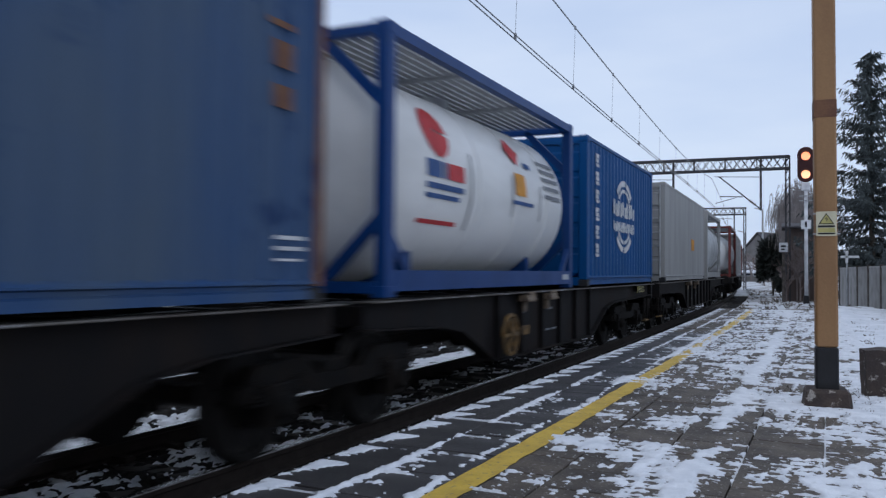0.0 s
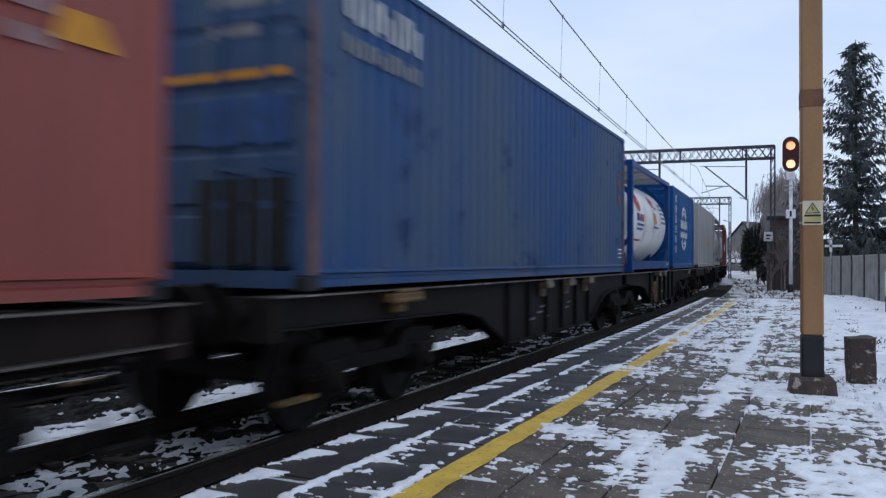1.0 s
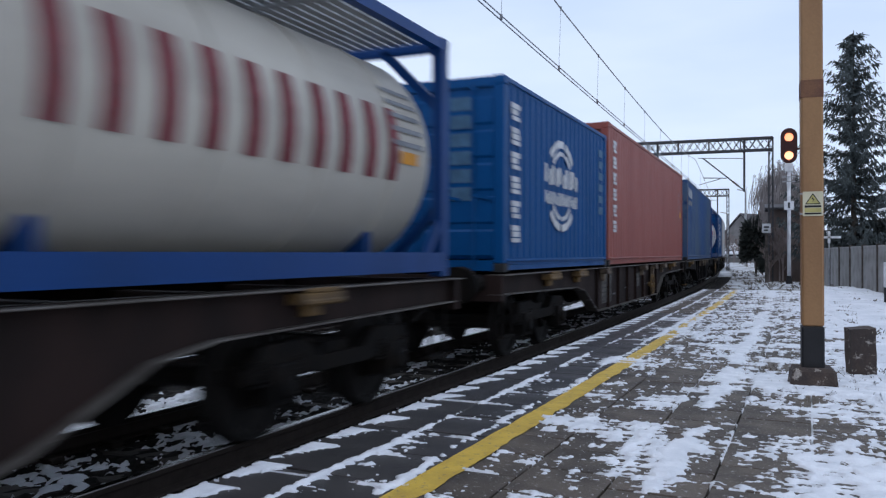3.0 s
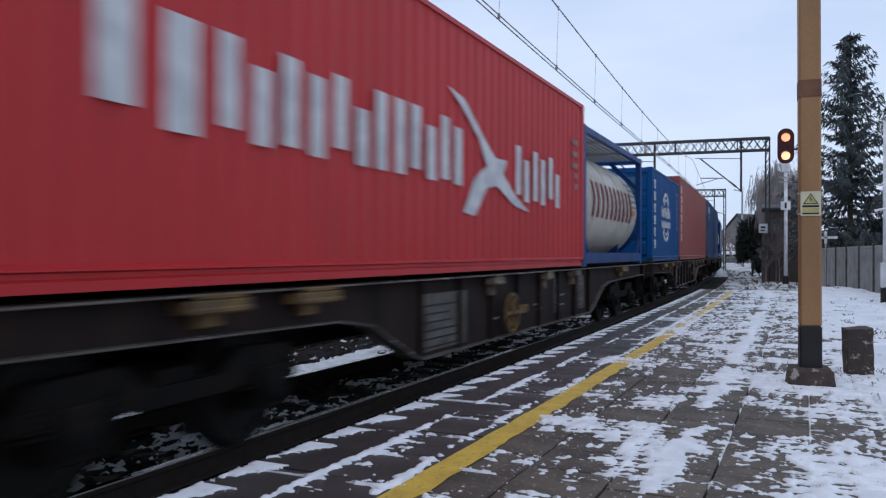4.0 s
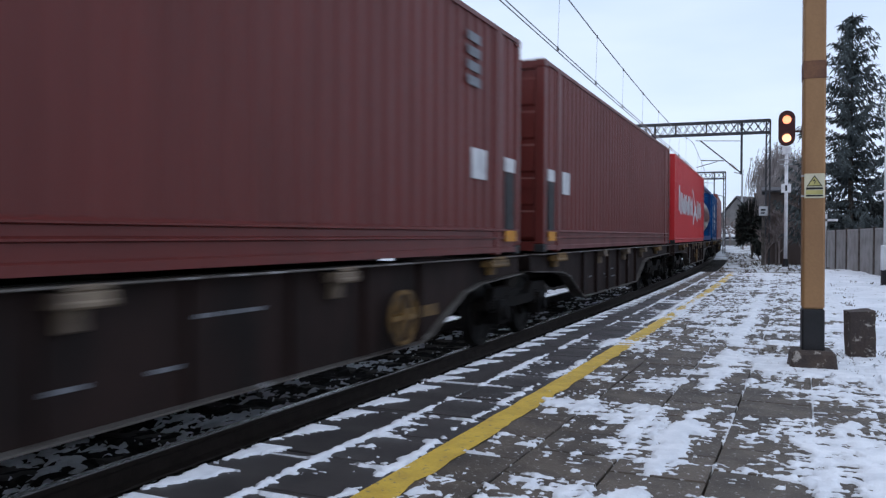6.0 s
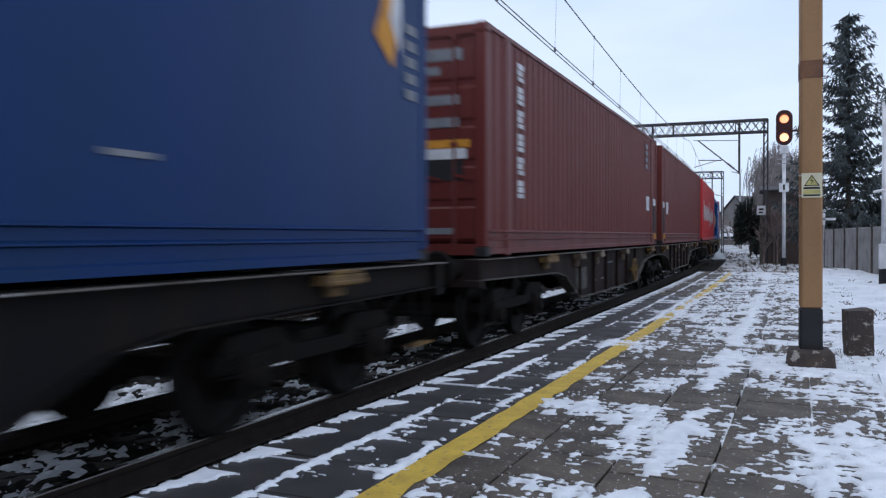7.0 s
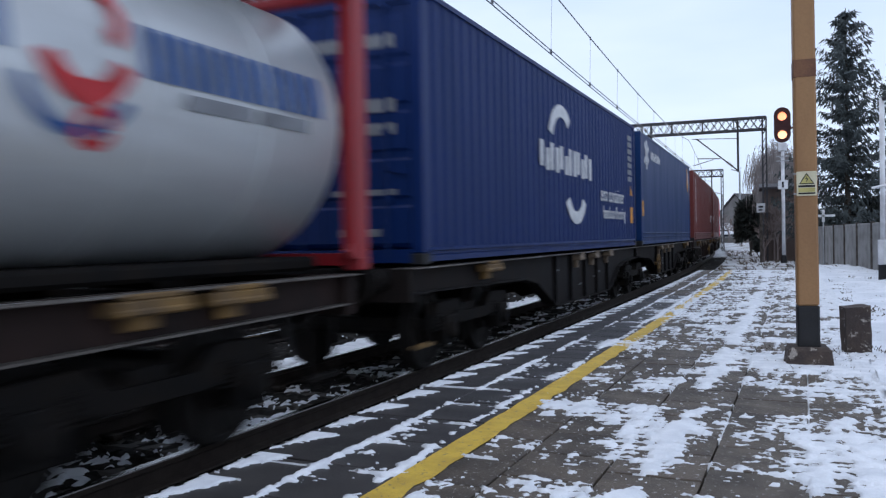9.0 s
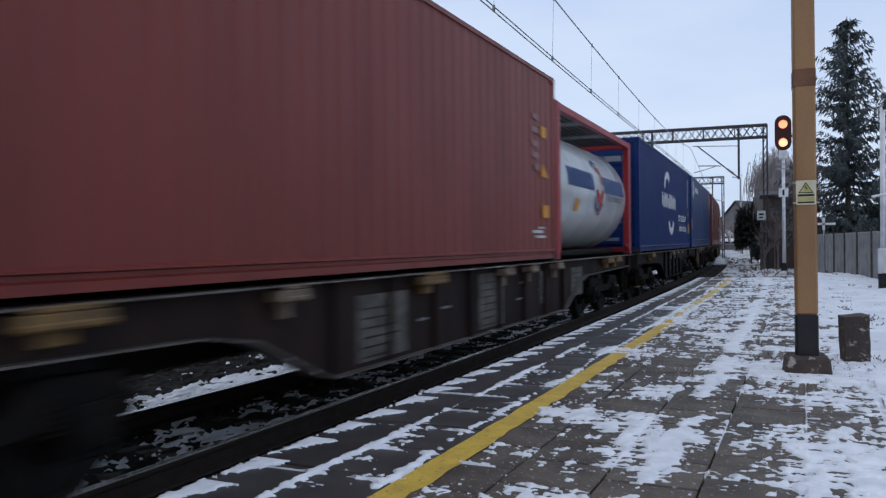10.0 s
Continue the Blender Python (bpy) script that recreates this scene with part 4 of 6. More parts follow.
def tank(front, high, frame_mat, skin, label, braces=True, walkway=M_GALV, rails=True, length=6.058, post=0.16):
    """A tank container: open frame, drum with dished ends, saddle, walkway."""
    root = thing("tank_container", label, "tank container", "containers on the train")
    h, w = length / 2, WIDE / 2
    MOVERS.append((root, front - h, SOLE + DECK))
    for s in (-1, 1):
        for e in (-1, 1):
            bm = bmesh.new()
            box(bm, min(s * w, s * (w - 0.13)), max(s * w, s * (w - 0.13)), min(e * h, e * (h - post)), max(e * h, e * (h - post)), 0.1, high - 0.1)
            part("corner_post", bm, frame_mat, root, "", 0.012)
            for z in (0, high - 0.118):
                bm = bmesh.new()
                box(bm, min(s * (w + 0.003), s * (w - 0.16)), max(s * (w + 0.003), s * (w - 0.16)), min(e * (h + 0.003), e * (h - 0.175)), max(e * (h + 0.003), e * (h - 0.175)), z, z + 0.118)
                part("corner_casting", bm, frame_mat, root, "", 0.01)
        bm = bmesh.new()
        box(bm, min(s * w, s * (w - 0.10)), max(s * w, s * (w - 0.10)), -h + 0.16, h - 0.16, high - 0.13, high - 0.02)
        part("top_rail", bm, frame_mat, root)
        if rails:
            bm = bmesh.new()
            box(bm, min(s * w, s * (w - 0.10)), max(s * w, s * (w - 0.10)), -h + 0.16, h - 0.16, 0.06, 0.26)
            part("bottom_rail", bm, frame_mat, root)
    for e in (-1, 1):
        y = e * (h - 0.06)
        for z, tip in ((0.04, 0.75), (high - 0.13, high - 0.75)):
            bm = bmesh.new()
            box(bm, -w + 0.13, w - 0.13, min(e * h, e * (h - 0.1)), max(e * h, e * (h - 0.1)), z, z + 0.11)
            if rails:
                for s in (-1, 1):
                    beam(bm, (s * (w - 0.1), y, tip), (s * 0.45, y, z + 0.05), 0.08, 0.10)
            part("end_frame", bm, frame_mat, root)
        for s in (-1, 1):
            k = 0.62 if rails else 0.34
            bm = bmesh.new()
            beam(bm, (s * (w - 0.05), e * (h - 0.1), k), (s * (w - 0.05), e * (h - k * 0.9), 0.14), 0.06, 0.08)
            part("corner_brace", bm, frame_mat, root)
    if not rails:
        # added near-black slab closes the gap and stands for the dark underside
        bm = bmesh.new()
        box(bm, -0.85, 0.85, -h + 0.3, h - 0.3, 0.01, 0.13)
        part("underslung_skid", bm, M_BOGIE, root, "dark slab added below the drum", 0.03)
    r, c = 1.16, 0.10 + 1.16
    bm = bmesh.new()
    half = h - 0.09
    prof = [(-half + 0.30 * (1 - math.cos(math.asin(i / 8))), max(0.02, r * i / 8)) for i in range(9)]
    prof = prof + [(-y, rad) for y, rad in prof[::-1]]
    lathe(bm, prof, 56, (0, 0, c))
    drum = part("drum", bm, skin, root, smooth=True)
    for y in (-1.9, -0.65, 0.65, 1.9):
        bm = bmesh.new()
        saddle_band(bm, y, r, c, 0.025)
        part("band", bm, skin, drum, smooth=True)
    for y in (-1.9, 1.9) if rails else ():
        bm = bmesh.new()
        box(bm, -0.85, 0.85, y - 0.06, y + 0.06, 0.06, 0.62)
        part("saddle", bm, frame_mat, root)
    if braces:
        bm = bmesh.new()
        for i in range(18):
            x = -1.06 + 0.12 * i
            box(bm, x, x + 0.085, -h + 0.2, h - 0.2, high - 0.055, high - 0.035)
        for i in range(20):
            y = -h + 0.25 + i * (length - 0.5) / 20
            box(bm, -1.08, 1.1, y, y + 0.02, high - 0.05, high - 0.03)
        part("walkway", bm, walkway, root, "steel grating walkway")
        bm = bmesh.new()
        beam(bm, (w - 0.05, -1.0, high - 0.08), (-w + 0.05, -1.0, high - 0.08), 0.06, 0.06)
        part("walkway_bearer", bm, M_GALV, root)
        bm = bmesh.new()
        beam(bm, (w - 0.05, 1.0, high - 0.08), (-w + 0.05, 1.0, high - 0.08), 0.06, 0.06)
        part("walkway_bearer", bm, M_GALV, root)
    bm = bmesh.new()
    rod(bm, (0, 0.2, c + r - 0.05), (0, 0.2, c + r + 0.11), 0.3, 0.3, 16)
    part("manhole", bm, M_GALV, drum, "bright manhole lid")
    bm = bmesh.new()
    rod(bm, (0, -1.2, c + r - 0.05), (0, -1.2, c + r + 0.09), 0.12, 0.12, 12)
    part("valve", bm, M_GALV, drum)
    return root, c, r


def drum_mark(root, c, r, name, shapes, mat, label=""):
    """Shapes wrapped on the drum: outlines of (y, arc height above the drum's middle)."""
    def wrap(bm, y, a, lift=0.015):
        return bm.verts.new(((r + lift) * math.cos(a / r), y, c + (r + lift) * math.sin(a / r)))
    for s in shapes:
        bm = bmesh.new()
        ys, zs = [p[0] for p in s], [p[1] for p in s]
        upright = len(s) == 4 and len(set(ys)) == 2
        if upright:
            n = 5
            for i in range(n):
                a0, a1 = min(zs) + (max(zs) - min(zs)) * i / n, min(zs) + (max(zs) - min(zs)) * (i + 1) / n
                bm.faces.new([wrap(bm, y, a) for y, a in ((min(ys), a0), (max(ys), a0), (max(ys), a1), (min(ys), a1))])
        elif len(s) > 8:
            n = len(s)
            w = [wrap(bm, y, a, 0.018) for y, a in s]
            for i in range(n // 2 - 1):
                bm.faces.new((w[i], w[i + 1], w[n - 2 - i], w[n - 1 - i]))
        else:
            bm.faces.new([wrap(bm, y, a, 0.03) for y, a in s])
        ob = part(name, bm, mat, root, label)
    return ob


# bogie pieces, shared by all wagons
def bogie_meshes():
    bm = bmesh.new()
    lathe(bm, [(-0.07, 0.16), (-0.07, 0.49), (-0.04, 0.49), (-0.035, 0.46), (0.06, 0.455), (0.06, 0.40), (0.02, 0.38), (0.02, 0.2), (0.08, 0.18), (0.08, 0.10)], 28)
    bmesh.ops.rotate(bm, verts=bm.verts, matrix=Matrix.Rotation(radians(-90), 3, "Z"))
    wheel = mesh_of("wheel", bm, M_WHEEL)
    bm = bmesh.new()
    rod(bm, (-1.0, 0, 0), (1.0, 0, 0), 0.085, None, 12)
    axle = mesh_of("axle", bm, M_WHEEL)
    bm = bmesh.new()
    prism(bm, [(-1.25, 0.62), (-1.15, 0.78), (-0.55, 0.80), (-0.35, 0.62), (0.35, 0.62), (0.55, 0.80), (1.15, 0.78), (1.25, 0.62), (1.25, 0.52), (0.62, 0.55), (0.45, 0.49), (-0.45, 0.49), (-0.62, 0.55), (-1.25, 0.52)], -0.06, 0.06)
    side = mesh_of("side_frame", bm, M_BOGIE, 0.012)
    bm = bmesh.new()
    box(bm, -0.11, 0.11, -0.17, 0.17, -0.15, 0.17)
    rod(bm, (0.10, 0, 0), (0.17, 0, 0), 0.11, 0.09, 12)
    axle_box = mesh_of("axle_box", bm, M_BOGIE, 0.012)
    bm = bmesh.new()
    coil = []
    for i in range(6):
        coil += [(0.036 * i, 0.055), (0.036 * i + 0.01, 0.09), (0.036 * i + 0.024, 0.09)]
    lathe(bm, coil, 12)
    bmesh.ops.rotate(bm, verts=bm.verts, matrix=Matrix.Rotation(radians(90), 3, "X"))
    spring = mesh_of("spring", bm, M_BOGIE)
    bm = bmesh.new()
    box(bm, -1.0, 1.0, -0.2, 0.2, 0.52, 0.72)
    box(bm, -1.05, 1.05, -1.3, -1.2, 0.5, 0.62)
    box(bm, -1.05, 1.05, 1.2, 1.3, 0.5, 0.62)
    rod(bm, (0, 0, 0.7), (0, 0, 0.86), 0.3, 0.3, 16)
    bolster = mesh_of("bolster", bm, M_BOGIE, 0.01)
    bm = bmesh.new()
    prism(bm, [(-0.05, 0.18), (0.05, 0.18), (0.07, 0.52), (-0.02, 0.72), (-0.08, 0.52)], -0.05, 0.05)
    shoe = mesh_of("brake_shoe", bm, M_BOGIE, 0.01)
    return wheel, axle, side, axle_box, spring, bolster, shoe


WHEEL, AXLE, SIDE_FRAME, AXLE_BOX, SPRING, BOLSTER, SHOE = bogie_meshes()


def bogie(wagon, y):
    """A two-axle bogie with sprung axle boxes; the wheelsets roll."""
    b = new("bogie")
    b.parent = wagon
    b.matrix_basis = pose(0, y, -0.06)
    again("bolster", BOLSTER, b, pose(0, 0, 0))
    for s in (-1, 1):
        again("side_frame", SIDE_FRAME, b, pose(s * 1.02, 0, 0))
        for e in (-0.9, 0.9):
            again("axle_box", AXLE_BOX, b, pose(s * 1.02, e, 0.46, 0, 0, 0 if s > 0 else 180))
            for o in (-0.24, 0.24):
                again("spring", SPRING, b, pose(s * 1.02, e + o, 0.47))
            again("brake_shoe", SHOE, b, pose(s * 0.75, e + (0.55 if e < 0 else -0.55), 0))
    for e in (-0.9, 0.9):
        ws = again("wheelset", AXLE, wagon, pose(0, y + e, 0.40))
        for s in (-1, 1):
            again("wheel", WHEEL, ws, pose(s * 0.7525, 0, 0, 0, 0, 0 if s > 0 else 180))
        WHEELS.append((ws, y + e))


def wagon(pivots, ends, buffers, mat=M_FRAME, label="", wheel_at=None, plates=(), fittings=(), own=(True, True), striped=None, seed=1):
    """One section of a container flat wagon: fish-bellied sills, ribs, spigots, bogies, buffers."""
    front, rear = pivots
    mid = (front + rear) / 2
    root = thing("container_wagon", label, "freight wagon", "wagons of the train")
    MOVERS.append((root, mid, SOLE))
    half = (front - rear) / 2
    belly = half - 3.45
    f, r = ends[0] - mid, ends[1] - mid
    top, lowz, shallow = 1.15, 0.31, 0.83
    outline = [(r, top), (r, shallow + 0.06), (-half + 1.75, shallow), (-half + 2.3, shallow - 0.08), (-belly - 0.25, lowz + 0.06), (-belly, lowz), (belly, lowz), (belly + 0.25, lowz + 0.06), (half - 2.3, shallow - 0.08), (half - 1.75, shallow), (f, shallow + 0.06), (f, top)]
    rnd = random.Random(seed)
    for s in (-1, 1):
        x = s * 1.10
        bm = bmesh.new()
        prism(bm, outline[::-1], x - 0.015, x + 0.015)
        low = outline[1:-1]
        sill = part("side_sill", bm, mat, root)
        bm = bmesh.new()
        for (y0, z0), (y1, z1) in zip(low, low[1:]):
            beam(bm, (x, y0, z0), (x, y1, z1), 0.20, 0.016)
        # on brown wagons the pale colour paints a bright line along the sill
        part("bottom_flange", bm, M_FLANGE if mat is M_FRAME_BROWN else mat, sill, "worn bottom flange, highlight painted on brown wagons")
        bm = bmesh.new()
        box(bm, min(s * 1.01, s * 1.262), max(s * 1.01, s * 1.262), r, f, top - 0.018, top - 0.004)
        part("top_flange", bm, M_FLANGE, sill, "dusty worn top flange, edge highlight in the colour", 0.004)
        bm = bmesh.new()
        box(bm, -0.075, 0.075, -0.012, 0.012, lowz + 0.01, top - 0.03)
        me = mesh_of("rib", bm, mat)
        n = 2 + int(belly * 1.4)
        for i in range(n + 1):
            again("rib", me, sill, pose(x, -belly + 2 * belly * i / n, 0))
    bm = bmesh.new()
    box(bm, -0.28, 0.28, r, f, 0.82, 1.06)
    y = r + 0.4
    while y < f:
        box(bm, -1.08, 1.08, y - 0.06, y + 0.06, 0.90, 1.08)
        y += 1.55
    part("centre_sill", bm, mat, root)
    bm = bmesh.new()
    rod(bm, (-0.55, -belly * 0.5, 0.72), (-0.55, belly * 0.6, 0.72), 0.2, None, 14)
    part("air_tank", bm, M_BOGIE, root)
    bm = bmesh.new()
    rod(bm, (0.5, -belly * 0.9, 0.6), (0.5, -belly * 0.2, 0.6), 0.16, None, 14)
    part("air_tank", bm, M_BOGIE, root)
    # solid dark box, added to block the bright view beneath the floor
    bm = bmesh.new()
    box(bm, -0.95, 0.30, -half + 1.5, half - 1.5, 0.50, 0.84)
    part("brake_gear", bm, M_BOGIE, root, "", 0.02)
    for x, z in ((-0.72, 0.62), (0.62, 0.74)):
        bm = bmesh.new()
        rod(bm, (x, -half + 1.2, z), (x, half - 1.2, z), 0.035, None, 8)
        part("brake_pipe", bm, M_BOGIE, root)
    # folding container spigots along the sill
    k = 0
    for y, big in fittings:
        bm = bmesh.new()
        yy = y - mid
        wdt = 0.30 if big else 0.17
        box(bm, 1.13, 1.285, yy - wdt, yy + wdt, 1.02, 1.11)
        box(bm, 1.265, 1.285, yy - wdt * 0.8, yy + wdt * 0.8, 1.11, 1.15)
        box(bm, 1.12, 1.20, yy - wdt * 0.45, yy + wdt * 0.30, 0.92 if big else 0.88, 1.03)
        rod(bm, (1.27, yy - wdt, 1.04), (1.27, yy + wdt, 1.04), 0.03, None, 8)
        part("spigot", bm, M_OCHRE if big else M_PALE, root, "rust-stained ochre folding spigot" if big else "pale folding spigot", 0.012)
        k += 1
    for y, z, wd, ht in plates:
        bm = bmesh.new()
        box(bm, 1.116, 1.124, y - mid - wd / 2, y - mid + wd / 2, z, z + ht)
        board = part("data_plate", bm, M_PLATE, root, "pale stencilled data panel")
        bm = bmesh.new()
        for i in range(max(1, int(ht / 0.09))):
            box(bm, 1.124, 1.128, y - mid - wd * 0.4, y - mid + wd * rnd.uniform(0.1, 0.4), z + 0.03 + 0.09 * i, z + 0.05 + 0.09 * i)
        tagged(part("stencil_line", bm, M_BLACK, board), kind="stuff")
    # small lettering on the dark sill
    bm = bmesh.new()
    for i in range(7):
        y0 = rnd.uniform(-belly, belly - 0.5)
        z0 = rnd.choice((0.55, 0.63, 0.71, 0.86))
        box(bm, 1.1165, 1.1195, y0, y0 + rnd.uniform(0.1, 0.3), z0, z0 + 0.03)
    tagged(part("sill_lettering", bm, M_GREYMARK, root), kind="stuff")
    if wheel_at is not None:
        bm = bmesh.new()
        yy = wheel_at - mid
        lathe(bm, [(-0.02, 0.235), (-0.02, 0.27), (0.02, 0.27), (0.02, 0.235), (-0.02, 0.235)], 28, capped=False)
        for i in range(3):
            a = math.pi * i / 3
            beam(bm, (-0.24 * math.cos(a), 0, -0.24 * math.sin(a)), (0.24 * math.cos(a), 0, 0.24 * math.sin(a)), 0.04, 0.04)
        rod(bm, (0, -0.12, 0), (0, 0.04, 0), 0.045, None, 10)
        bmesh.ops.rotate(bm, verts=bm.verts, matrix=Matrix.Rotation(radians(-90), 3, "Z"))
        bmesh.ops.translate(bm, verts=bm.verts, vec=(1.24, yy, 0.62))
        part("brake_handwheel", bm, M_OCHRE, root, "yellow brake handwheel")
        bm = bmesh.new()
        box(bm, 1.115, 1.14, yy + 0.25, yy + 1.0, 0.56, 0.68)
        part("brake_panel", bm, M_OCHRE, root, "worn yellow brake panel")
    if striped is not None:
        yy = striped - mid
        bm = bmesh.new()
        box(bm, 1.205, 1.22, yy - 0.32, yy + 0.32, 0.98, 1.11)
        board = part("striped_plate", bm, M_SIGN_YELLOW, root, "yellow and black striped plate")
        for i in range(4):
            bm = bmesh.new()
            y0 = yy - 0.30 + 0.16 * i
            prism(bm, [(y0, 0.981), (y0 + 0.07, 0.981), (y0 + 0.12, 1.109), (y0 + 0.05, 1.109)], 1.218, 1.224)
            part("stripe", bm, M_BLACK, board)
    for ok, y in zip(own, (front, rear)):
        if ok:
            bogie(root, y - mid)
    for e, has in zip((f, r), buffers):
        if not has:
            continue
        sgn = 1 if e > 0 else -1
        bm = bmesh.new()
        box(bm, -1.2, 1.2, min(e, e - sgn * 0.12), max(e, e - sgn * 0.12), 0.80, 1.14)
        part("headstock", bm, mat, root)
        for s in (-1, 1):
            bm = bmesh.new()
            rod(bm, (s * 0.875, e, 1.03), (s * 0.875, e + sgn * 0.38, 1.03), 0.115, 0.10, 12)
            rod(bm, (s * 0.875, e + sgn * 0.38, 1.03), (s * 0.875, e + sgn * 0.60, 1.03), 0.075, None, 12)
            rod(bm, (s * 0.875, e + sgn * 0.58, 1.03), (s * 0.875, e + sgn * 0.63, 1.03), 0.23, 0.21, 18)
            part("buffer", bm, M_BOGIE, root, "greasy black buffer")
            bm = bmesh.new()
            rod(bm, (s * 1.12, e - sgn * 0.25, 0.32), (s * 1.12, e - sgn * 0.25, 0.85), 0.02)
            part("step_hanger", bm, M_BOGIE, root)
            bm = bmesh.new()
            rod(bm, (s * 1.12, e - sgn * 0.6, 0.32), (s * 1.12, e - sgn * 0.6, 0.85), 0.02)
            part("step_hanger", bm, M_BOGIE, root)
            bm = bmesh.new()
            box(bm, s * 1.12 - 0.05, s * 1.12 + 0.05, min(e - sgn * 0.2, e - sgn * 0.65), max(e - sgn * 0.2, e - sgn * 0.65), 0.30, 0.33)
            part("shunter_step", bm, M_OCHRE if mat is M_FRAME else M_BOGIE, root, "yellow-edged step" if mat is M_FRAME else "")
        bm = bmesh.new()
        rod(bm, (0, e, 0.98), (0, e + sgn * 0.62, 0.93), 0.05)
        rod(bm, (0.3, e, 0.85), (0.22, e + sgn * 0.6, 0.55), 0.025)
        part("coupling", bm, M_BOGIE, root)
    return root


def build_train():
    blue_old = material("faded_blue_container_paint", (0.010, 0.056, 0.172), 0.55, 0.0, (0.060, 0.092, 0.142), 0.48, 0.9, (1, 0.8, 0.25), 0.12, 35.0, 0.08, 0.16, gloss=0.22,
                        third=(0.008, 0.032, 0.100), third_amount=0.42, third_scale=1.3)
    blue_ship = paint("bright_blue_container_paint", (0.0005, 0.060, 0.200), (0.001, 0.048, 0.150), rust=(0.006, 0.032, 0.075), gloss=0.15)
    blue_navy = paint("navy_container_paint", (0.0035, 0.019, 0.098), (0.0045, 0.019, 0.080), rust=(0.012, 0.016, 0.035), gloss=0.16)
    blue_plain = paint("deep_blue_container_paint", (0.0040, 0.027, 0.110), (0.007, 0.030, 0.088), rust=(0.012, 0.018, 0.04), gloss=0.18)
    red_brown = paint("terracotta_container_paint", (0.25, 0.060, 0.046), (0.20, 0.052, 0.042))
    red_bright = paint("bright_red_container_paint", (0.45, 0.020, 0.024), (0.36, 0.022, 0.025))
    red_dark = paint("oxblood_container_paint", (0.118, 0.021, 0.017), (0.082, 0.018, 0.015))
    red_late = paint("brown_red_container_paint", (0.165, 0.027, 0.020), (0.115, 0.022, 0.017))
    grey_box = paint("pale_grey_container_paint", (0.27, 0.27, 0.265), (0.20, 0.20, 0.195))
    frame_blue = paint("blue_tank_frame_paint", (0.003, 0.040, 0.165), (0.006, 0.032, 0.11), rust=(0.012, 0.02, 0.05), gloss=0.2)
    frame_red = paint("red_tank_frame_paint", (0.27, 0.014, 0.020))

    # wagons, from the head of what is seen to the tail
    wagon((38.0 + 14.2 + 10, 38.0 + 10), (65.0, 45.5), (True, True), M_FRAME, "dark container flat wagon far along the train", seed=11)
    wagon((38.0 + 14.2 + 31, 38.0 + 31), (86.0, 66.5), (True, True), M_FRAME, "dark container flat wagon far along the train", seed=12)
    wagon((36.6, 22.4), (38.8, 20.2), (True, True), M_FRAME, "grimy dark flat wagon under a grey container", fittings=[(28, 0), (26, 0)], seed=2)
    wagon((17.2, 5.9), (19.3, 6.15), (True, False), M_FRAME, "grimy dark articulated wagon section with yellow handwheel", wheel_at=9.6,
          fittings=[(10.3, 0), (11.3, 0)], own=(True, False), striped=17.9, seed=3)
    wagon((5.9, -5.4), (5.65, -7.3), (False, True), M_FRAME, "grimy dark articulated wagon section carrying a faded blue container",
          fittings=[(-0.4, 0), (0.9, 0), (2.2, 0), (-5.2, 1)], plates=[], seed=4)
    wagon((-10.45, -24.65), (-8.2, -26.9), (True, True), M_FRAME_BROWN, "brown flat wagon carrying terracotta and blue containers", wheel_at=-15.05,
          fittings=[(-14.6, 0), (-12.9, 0), (-16.2, 0), (-11.0, 1), (-22.8, 1), (-24.6, 1), (-20.7, 0)], plates=[(-20.2, 0.42, 0.9, 0.62), (-16.6, 0.62, 0.5, 0.32), (-14.5, 0.56, 0.4, 0.42)], seed=5)
    wagon((-30.5, -44.7), (-28.25, -46.95), (True, True), M_FRAME_BROWN, "brown flat wagon carrying a red container and a tank", wheel_at=-38.6,
          fittings=[(-36.9, 0), (-35.2, 0), (-39.2, 0), (-31.1, 1), (-43.4, 1), (-44.6, 1)], plates=[(-40.6, 0.36, 1.3, 0.62), (-36.0, 0.45, 0.35, 0.55), (-34.4, 0.42, 0.4, 0.6)], seed=6)
    wagon((-50.3, -62.6), (-47.95, -62.3), (True, False), M_FRAME_BROWN, "brown articulated wagon section under an oxblood container",
          fittings=[(-55.3, 0), (-57.8, 0), (-53.0, 0), (-50.6, 1), (-61.1, 1)], plates=[(-54.6, 0.66, 0.22, 0.22), (-53.6, 0.7, 0.2, 0.2)], seed=7)
    wagon((-62.6, -75.2), (-62.85, -77.0), (False, True), M_FRAME_BROWN, "brown articulated wagon section under an oxblood container",
          fittings=[(-67.7, 0), (-70.4, 0), (-72.0, 0), (-64.0, 1), (-74.0, 1)], plates=[(-71.5, 0.45, 0.8, 0.4)], own=(False, True), wheel_at=-66.6, seed=8)
    wagon((-80.3, -91.1), (-78.1, -90.85), (True, False), M_FRAME, "dark articulated wagon section with a yellow handwheel", wheel_at=-87.75,
          fittings=[(-87.2, 0), (-85.9, 0), (-84.7, 0), (-80.2, 1)], seed=9)
    wagon((-91.1, -102.0), (-91.35, -104.1), (False, True), M_FRAME, "dark articulated wagon section under a navy container",
          fittings=[(-97.2, 0), (-96.0, 0), (-94.7, 0), (-101.8, 1)], own=(False, True), seed=10)
